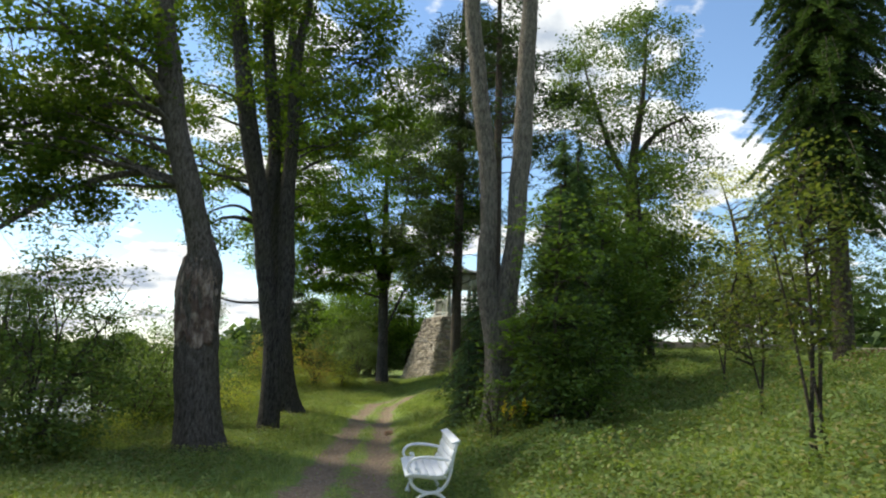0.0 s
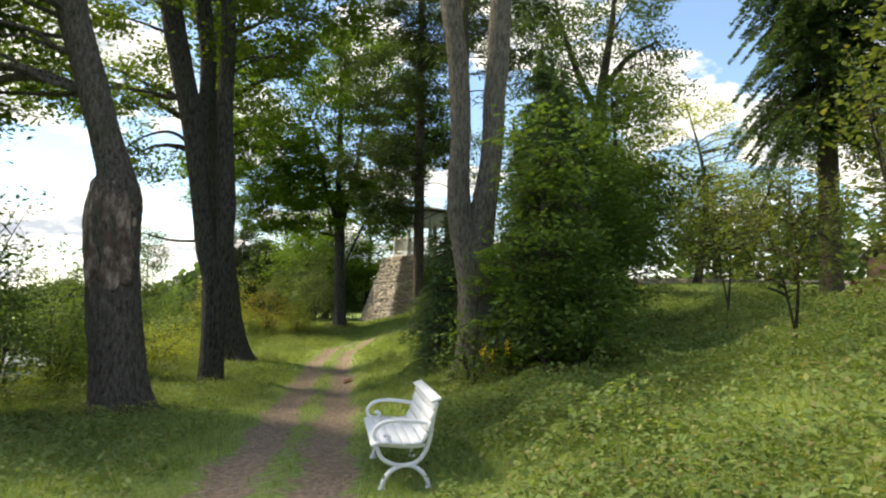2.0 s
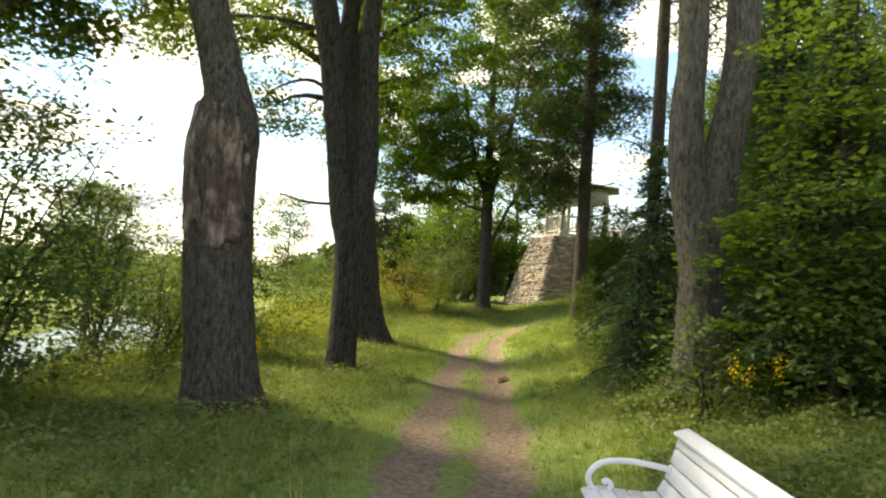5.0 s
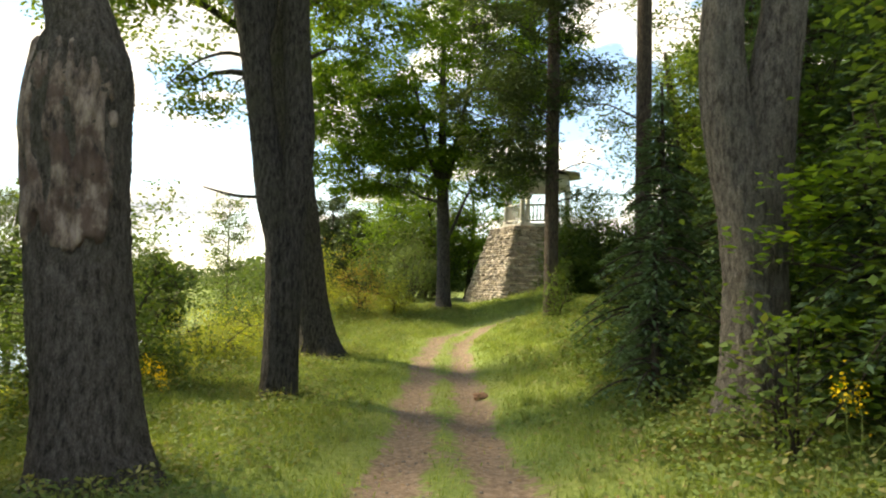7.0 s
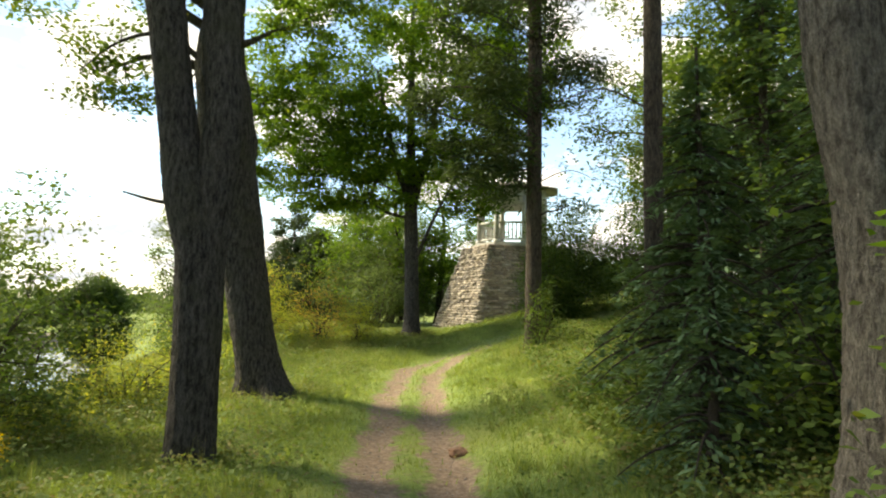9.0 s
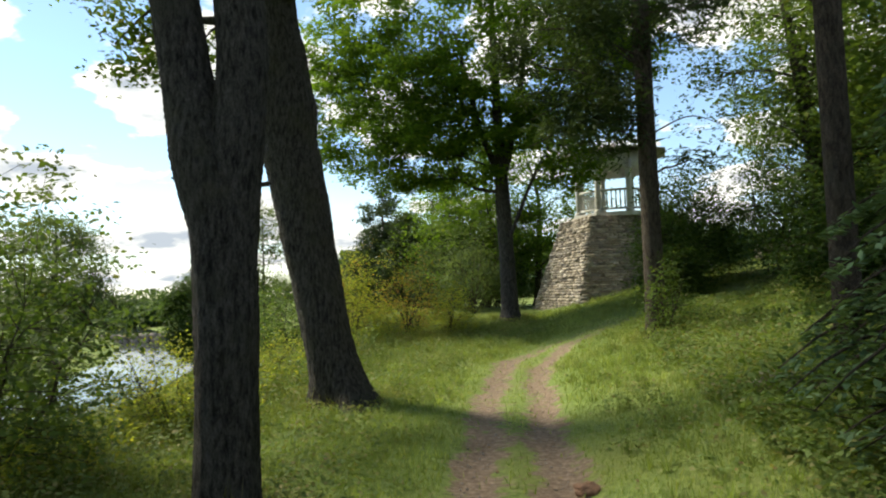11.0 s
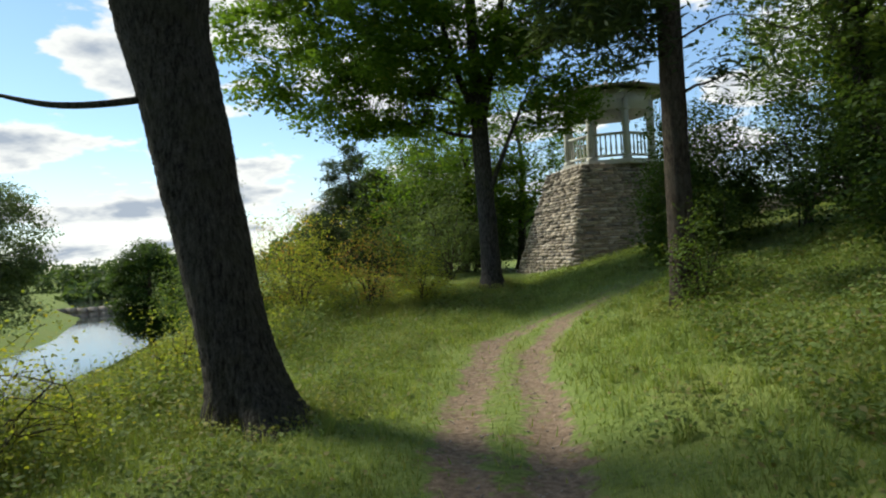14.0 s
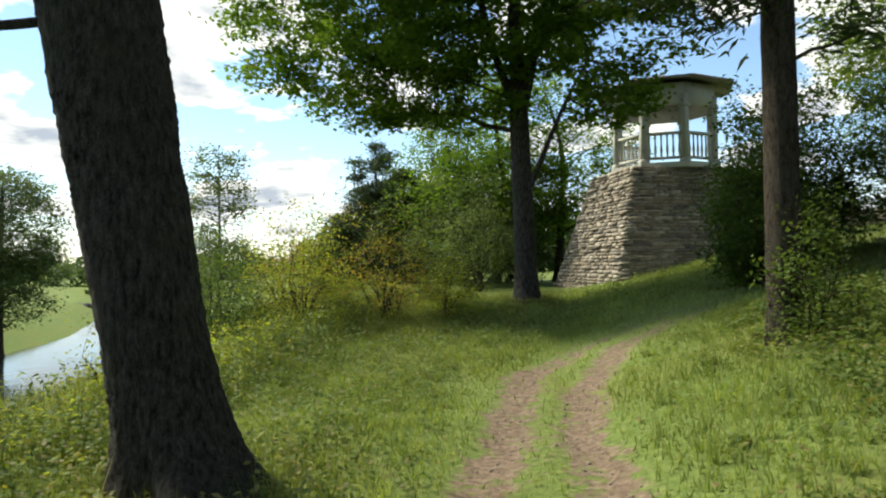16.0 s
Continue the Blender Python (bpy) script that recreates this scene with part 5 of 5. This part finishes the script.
# ---------------------------------------------------------------- grass and herbs
def blades(n, xr, yr, hmin, hmax, width, rng, keep=None, lean=0.35):
    x, y = rng.uniform(*xr, n), rng.uniform(*yr, n)
    if keep is not None:
        k = keep(x, y, rng)
        x, y = x[k], y[k]
    n = len(x)
    z = ground_z(x, y) - 0.02
    h = rng.uniform(hmin, hmax, n) * (0.75 + 0.5 * np.sin(0.9 * x + 1.3 * np.sin(0.7 * y)) ** 2)
    a = rng.uniform(0, 6.283, n)
    w = width * rng.uniform(0.7, 1.4, n)
    dx, dy = np.cos(a) * w / 2, np.sin(a) * w / 2
    b = rng.uniform(0, 6.283, n)
    lx, ly = np.cos(b) * h * lean * rng.uniform(0.2, 1.6, n), np.sin(b) * h * lean * rng.uniform(0.2, 1.6, n)
    v = np.stack([np.stack([x - dx, y - dy, z], 1), np.stack([x + dx, y + dy, z], 1), np.stack([x + lx, y + ly, z + h], 1)], 1).reshape(-1, 3)
    return v, np.arange(3 * n).reshape(-1, 3)


def off_track(x, y, rng):
    r = rut_depth(x, y)
    return rng.uniform(0, 1, len(x)) > np.clip(r * 2.4, 0, 0.985)


def build_grass():
    rng = np.random.default_rng(90)

    def lawn(x, y, r):
        off = path_off(x, y)
        return off_track(x, y, r) & (r.uniform(0, 1, len(x)) < np.clip(0.35 + off * 0.6, 0.0, 1.0))

    def verge(x, y, r):
        return path_off(x, y) > 1.0 + r.uniform(0, 0.8, len(x))

    v, f = joined([blades(180000, (-6.5, 2.5), (1.0, 22), 0.03, 0.085, 0.016, rng, lawn), blades(90000, (-6.5, 3.0), (22, 37), 0.03, 0.10, 0.02, rng, lawn)])
    tagged(part("short_grass", v, f, GRASS_LEAF, None), "short green grass along the track", "grass", kind="stuff")
    v, f = joined([blades(64000, (-7.5, 3.5), (1.0, 24), 0.06, 0.18, 0.011, rng, verge), blades(36000, (-9, 4.0), (24, 38), 0.06, 0.19, 0.014, rng, verge)])
    tagged(part("tall_grass", v, f, GRASS_LEAF, None), "longer green grass on the verges", "grass", kind="stuff")
    v, f = joined([blades(24000, (-12, -6.2), (8, 38), 0.12, 0.42, 0.007, rng), blades(7000, (-9, -4.6), (30, 38), 0.15, 0.45, 0.008, rng, verge), blades(26000, (-22, -9), (20, 60), 0.3, 0.7, 0.02, rng)])
    tagged(part("dry_grass", v, f, GRASS_DRY, None), "tall yellowing grass on the river bank", "grass", kind="stuff")
    v, f = joined([blades(45000, (3.5, 18), (4, 42), 0.07, 0.2, 0.02, rng)])
    tagged(part("meadow_grass", v, f, GRASS_LEAF, None), "green meadow grass up the slope", "grass", kind="stuff")

    tufts, weeds = [], []
    for tx, ty, tr in ((-4.5, 13.1, 0.5), (-4.36, 17.6, 0.4), (-5.0, 22.9, 0.65), (1.15, 13.95, 0.45), (-3.1, 35.6, 0.5), (0.5, 26.6, 0.45)):
        a, d = rng.uniform(0, 6.283, 420), tr + np.abs(rng.normal(0, 0.16, 420))
        px, py = tx + d * np.cos(a), ty + d * np.sin(a)
        weeds.append(leaves(np.stack([px, py, ground_z(px, py) + rng.uniform(0.02, 0.2, 420)], 1), 0.07, 0.6, rng, 0.5))
        b = blades(500, (tx - 1, tx + 1), (ty - 1, ty + 1), 0.15, 0.4, 0.008, rng, lambda x, y, r: np.abs(np.hypot(x - tx, y - ty) - tr - 0.12) < 0.2)
        tufts.append(b)
    v, f = joined(tufts)
    w, g = joined(weeds)
    tagged(part("tree_foot_weeds", np.concatenate([v, w]), [f, g + len(v)], GRASS_DRY, None), "weeds and long grass round the tree feet", "weeds", kind="stuff")
    x = np.concatenate([rng.uniform(-5, 2.5, 2600), rng.normal(1.0, 0.7, 1500)])
    y = np.concatenate([rng.uniform(3, 34, 2600), rng.normal(14.3, 1.0, 1500)])
    v, f = leaves(np.stack([x, y, ground_z(x, y) + 0.015 - 0.03 * rut_depth(x, y) + 0.03 * (path_off(x, y) > 1)], 1), 0.05, 3.0, rng, 0.7)
    tagged(part("fallen_leaves", v, f, LITTER, None), "scattered brown fallen leaves", "leaf litter", kind="stuff")

    m, k = 3600, 16
    cx, cy = rng.uniform(-7, 4.5, m), rng.uniform(1.5, 37, m)
    ok = path_off(cx, cy) > 0.8 + np.abs(rng.normal(0, 0.35, m))
    cx, cy = cx[ok], cy[ok]
    m = len(cx)
    size = np.repeat(rng.uniform(0.09, 0.26, m), k)
    a = rng.uniform(0, 6.283, m * k)
    bx, by = np.repeat(cx, k) + 0.025 * rng.standard_normal(m * k), np.repeat(cy, k) + 0.025 * rng.standard_normal(m * k)
    bz = ground_z(bx, by) - 0.01
    lean = size * rng.uniform(0.1, 0.8, m * k)
    wx, wy = -np.sin(a) * 0.007, np.cos(a) * 0.007
    v = np.stack([np.stack([bx - wx, by - wy, bz], 1), np.stack([bx + wx, by + wy, bz], 1), np.stack([bx + np.cos(a) * lean, by + np.sin(a) * lean, bz + size * rng.uniform(0.6, 1.1, m * k)], 1)], 1).reshape(-1, 3)
    tagged(part("grass_tussocks", v, np.arange(3 * m * k).reshape(-1, 3), GRASS_LEAF, None), "loose tussocks of longer grass", "grass", kind="stuff")
    m = 2600
    cx, cy = rng.uniform(-6.5, 4.5, m), rng.uniform(1.5, 37, m)
    ok = path_off(cx, cy) > 0.85 + np.abs(rng.normal(0, 0.4, m))
    cx, cy = cx[ok], cy[ok]
    m, k = len(cx), 22
    size = rng.uniform(0.06, 0.2, m)
    px = np.repeat(cx, k) + np.repeat(size, k) * rng.normal(0, 0.8, m * k)
    py = np.repeat(cy, k) + np.repeat(size, k) * rng.normal(0, 0.8, m * k)
    pz = ground_z(px, py) + np.repeat(size, k) * rng.uniform(0.1, 1.5, m * k)
    v, f = leaves(np.stack([px, py, pz], 1), 0.06, 0.7, rng, 0.55)
    half = (m // 2) * k
    tagged(part("clover_clumps", v[:half * 4], f[:half], HERB_LEAF, None), "clumps of low weeds in the grass", "weeds", kind="stuff")
    tagged(part("dock_clumps", v[half * 4:], f[half:] - half * 4, HERB_DARK, None), "darker clumps of leafy weeds in the grass", "weeds", kind="stuff")

    def patchy(x, y):
        return (np.sin(1.1 * x + 2.0 * np.sin(0.55 * y)) * np.sin(0.9 * y + 1.3 * x) > -0.55)

    n = 260000
    x, y = 0.1 + 9.9 * rng.uniform(0, 1, n) ** 1.25, -3.0 + 33 * rng.uniform(0, 1, n) ** 1.15
    off = path_off(x, y)
    k = (off > 1.15 + rng.uniform(0, 0.9, n)) & patchy(x + rng.normal(0, 0.3, n), y + rng.normal(0, 0.3, n))
    x, y, off = x[k], y[k], off[k]
    mound = 0.5 + 0.5 * np.sin(2.3 * x + 1.7 * np.sin(1.9 * y)) * np.sin(2.9 * y + 0.8 * np.sin(2.1 * x) + 0.6)
    tall = (0.10 + 0.42 * mound ** 1.5) * np.clip((off - 0.9) / 1.6, 0.25, 1)
    p = np.stack([x, y, ground_z(x, y) + tall * (1 - 0.75 * rng.uniform(0, 1, len(x)) ** 1.6)], 1)
    v1, f1 = leaves(p, 0.06, 0.6, rng, 0.65)
    n = 80000
    x, y = rng.uniform(-8.5, -2.2, n), rng.uniform(3, 37, n)
    k = (path_off(x, y) > 1.0 + rng.uniform(0, 1.2, n)) & patchy(x + 9 + rng.normal(0, 0.4, n), y + rng.normal(0, 0.4, n))
    x, y = x[k], y[k]
    p = np.stack([x, y, ground_z(x, y) + rng.uniform(0.03, 0.16, len(x)) * (1 + 1.2 * (x < -5.5))], 1)
    v2, f2 = leaves(p, 0.055, 1.0, rng, 0.75)
    q = (len(f1) * 2) // 3
    v, f = joined([(v1[:4 * q], f1[:q]), (v2, f2)])
    tagged(part("ground_herbs", v, f, HERB_LEAF, None), "low leafy ground elder and weeds", "herbs", kind="stuff")
    tagged(part("nettle_patch", v1[4 * q:], f1[q:] - 4 * q, HERB_DARK, None), "darker nettles and weeds on the slope", "herbs", kind="stuff")


build_grass()


def build_bank_weeds():
    """Knee-high leafy weeds on the edge of the bank, each clump of several shoots."""
    rng = np.random.default_rng(95)
    for name, mat, count, txt in (("bank_weeds", LEAF_YELLOW, 230, "knee-high yellowing weeds on the river bank"), ("bank_nettles", HERB_DARK, 300, "knee-high green nettles on the river bank")):
        y = rng.uniform(9.5, 36, count)
        x = np.interp(y, [9, 20, 30, 36], [-6.2, -6.6, -6.3, -6.4]) - np.abs(rng.normal(0, 1.3, count)) + 0.25
        pts, st = [], []
        for cx, cy in zip(x, y):
            for _ in range(4):
                h = rng.uniform(0.25, 0.75)
                b = np.array([cx, cy]) + rng.normal(0, 0.14, 2)
                t = b + rng.normal(0, 0.12, 2)
                z = gz(*b)
                st.append(tube(np.array([(b[0], b[1], z - 0.02), (*(0.5 * (b + t)), z + 0.55 * h), (t[0], t[1], z + h)]), [0.004, 0.003, 0.002], 3))
                u = rng.uniform(0.2, 1.05, 14)[:, None]
                pts.append(np.column_stack([b + (t - b) * u, z + h * u]) + rng.normal(0, 1, (14, 3)) * [0.06, 0.06, 0.03])
        v, f = leaves(np.concatenate(pts), 0.075, 0.6, rng, 0.5)
        w, g = joined(st)
        tagged(part(name, np.concatenate([v, w]), np.concatenate([f, g + len(v)]), mat, None), txt, "weeds", kind="stuff")


def build_pebbles():
    """Small stones pressed into the wheel ruts."""
    rng = np.random.default_rng(96)
    x, y = rng.uniform(-4, 1.5, 26000), rng.uniform(2, 30, 26000)
    k = rut_depth(x, y) > rng.uniform(0.35, 1.3, len(x))
    x, y = x[k][:2600], y[k][:2600]
    r = 0.006 + 0.016 * rng.uniform(0, 1, len(x)) ** 3
    c = np.stack([x, y, ground_z(x, y) - 0.05 * np.clip(rut_depth(x, y), 0, 1) + 0.3 * r], 1)
    shape = np.array([(1, 0, 0), (0, 1, 0), (-1, 0, 0), (0, -1, 0), (0, 0, 0.6), (0, 0, -0.6)], float)
    v = c[:, None] + r[:, None, None] * shape[None] * rng.uniform(0.7, 1.3, (len(x), 6, 1))
    tri = np.array([(0, 1, 4), (1, 2, 4), (2, 3, 4), (3, 0, 4), (1, 0, 5), (2, 1, 5), (3, 2, 5), (0, 3, 5)])
    f = (np.arange(len(x))[:, None, None] * 6 + tri[None]).reshape(-1, 3)
    tagged(part("pebbles", v.reshape(-1, 3), f, ROCK, None), "small stones pressed into the earth track", "gravel", kind="stuff")


build_bank_weeds()
build_pebbles()
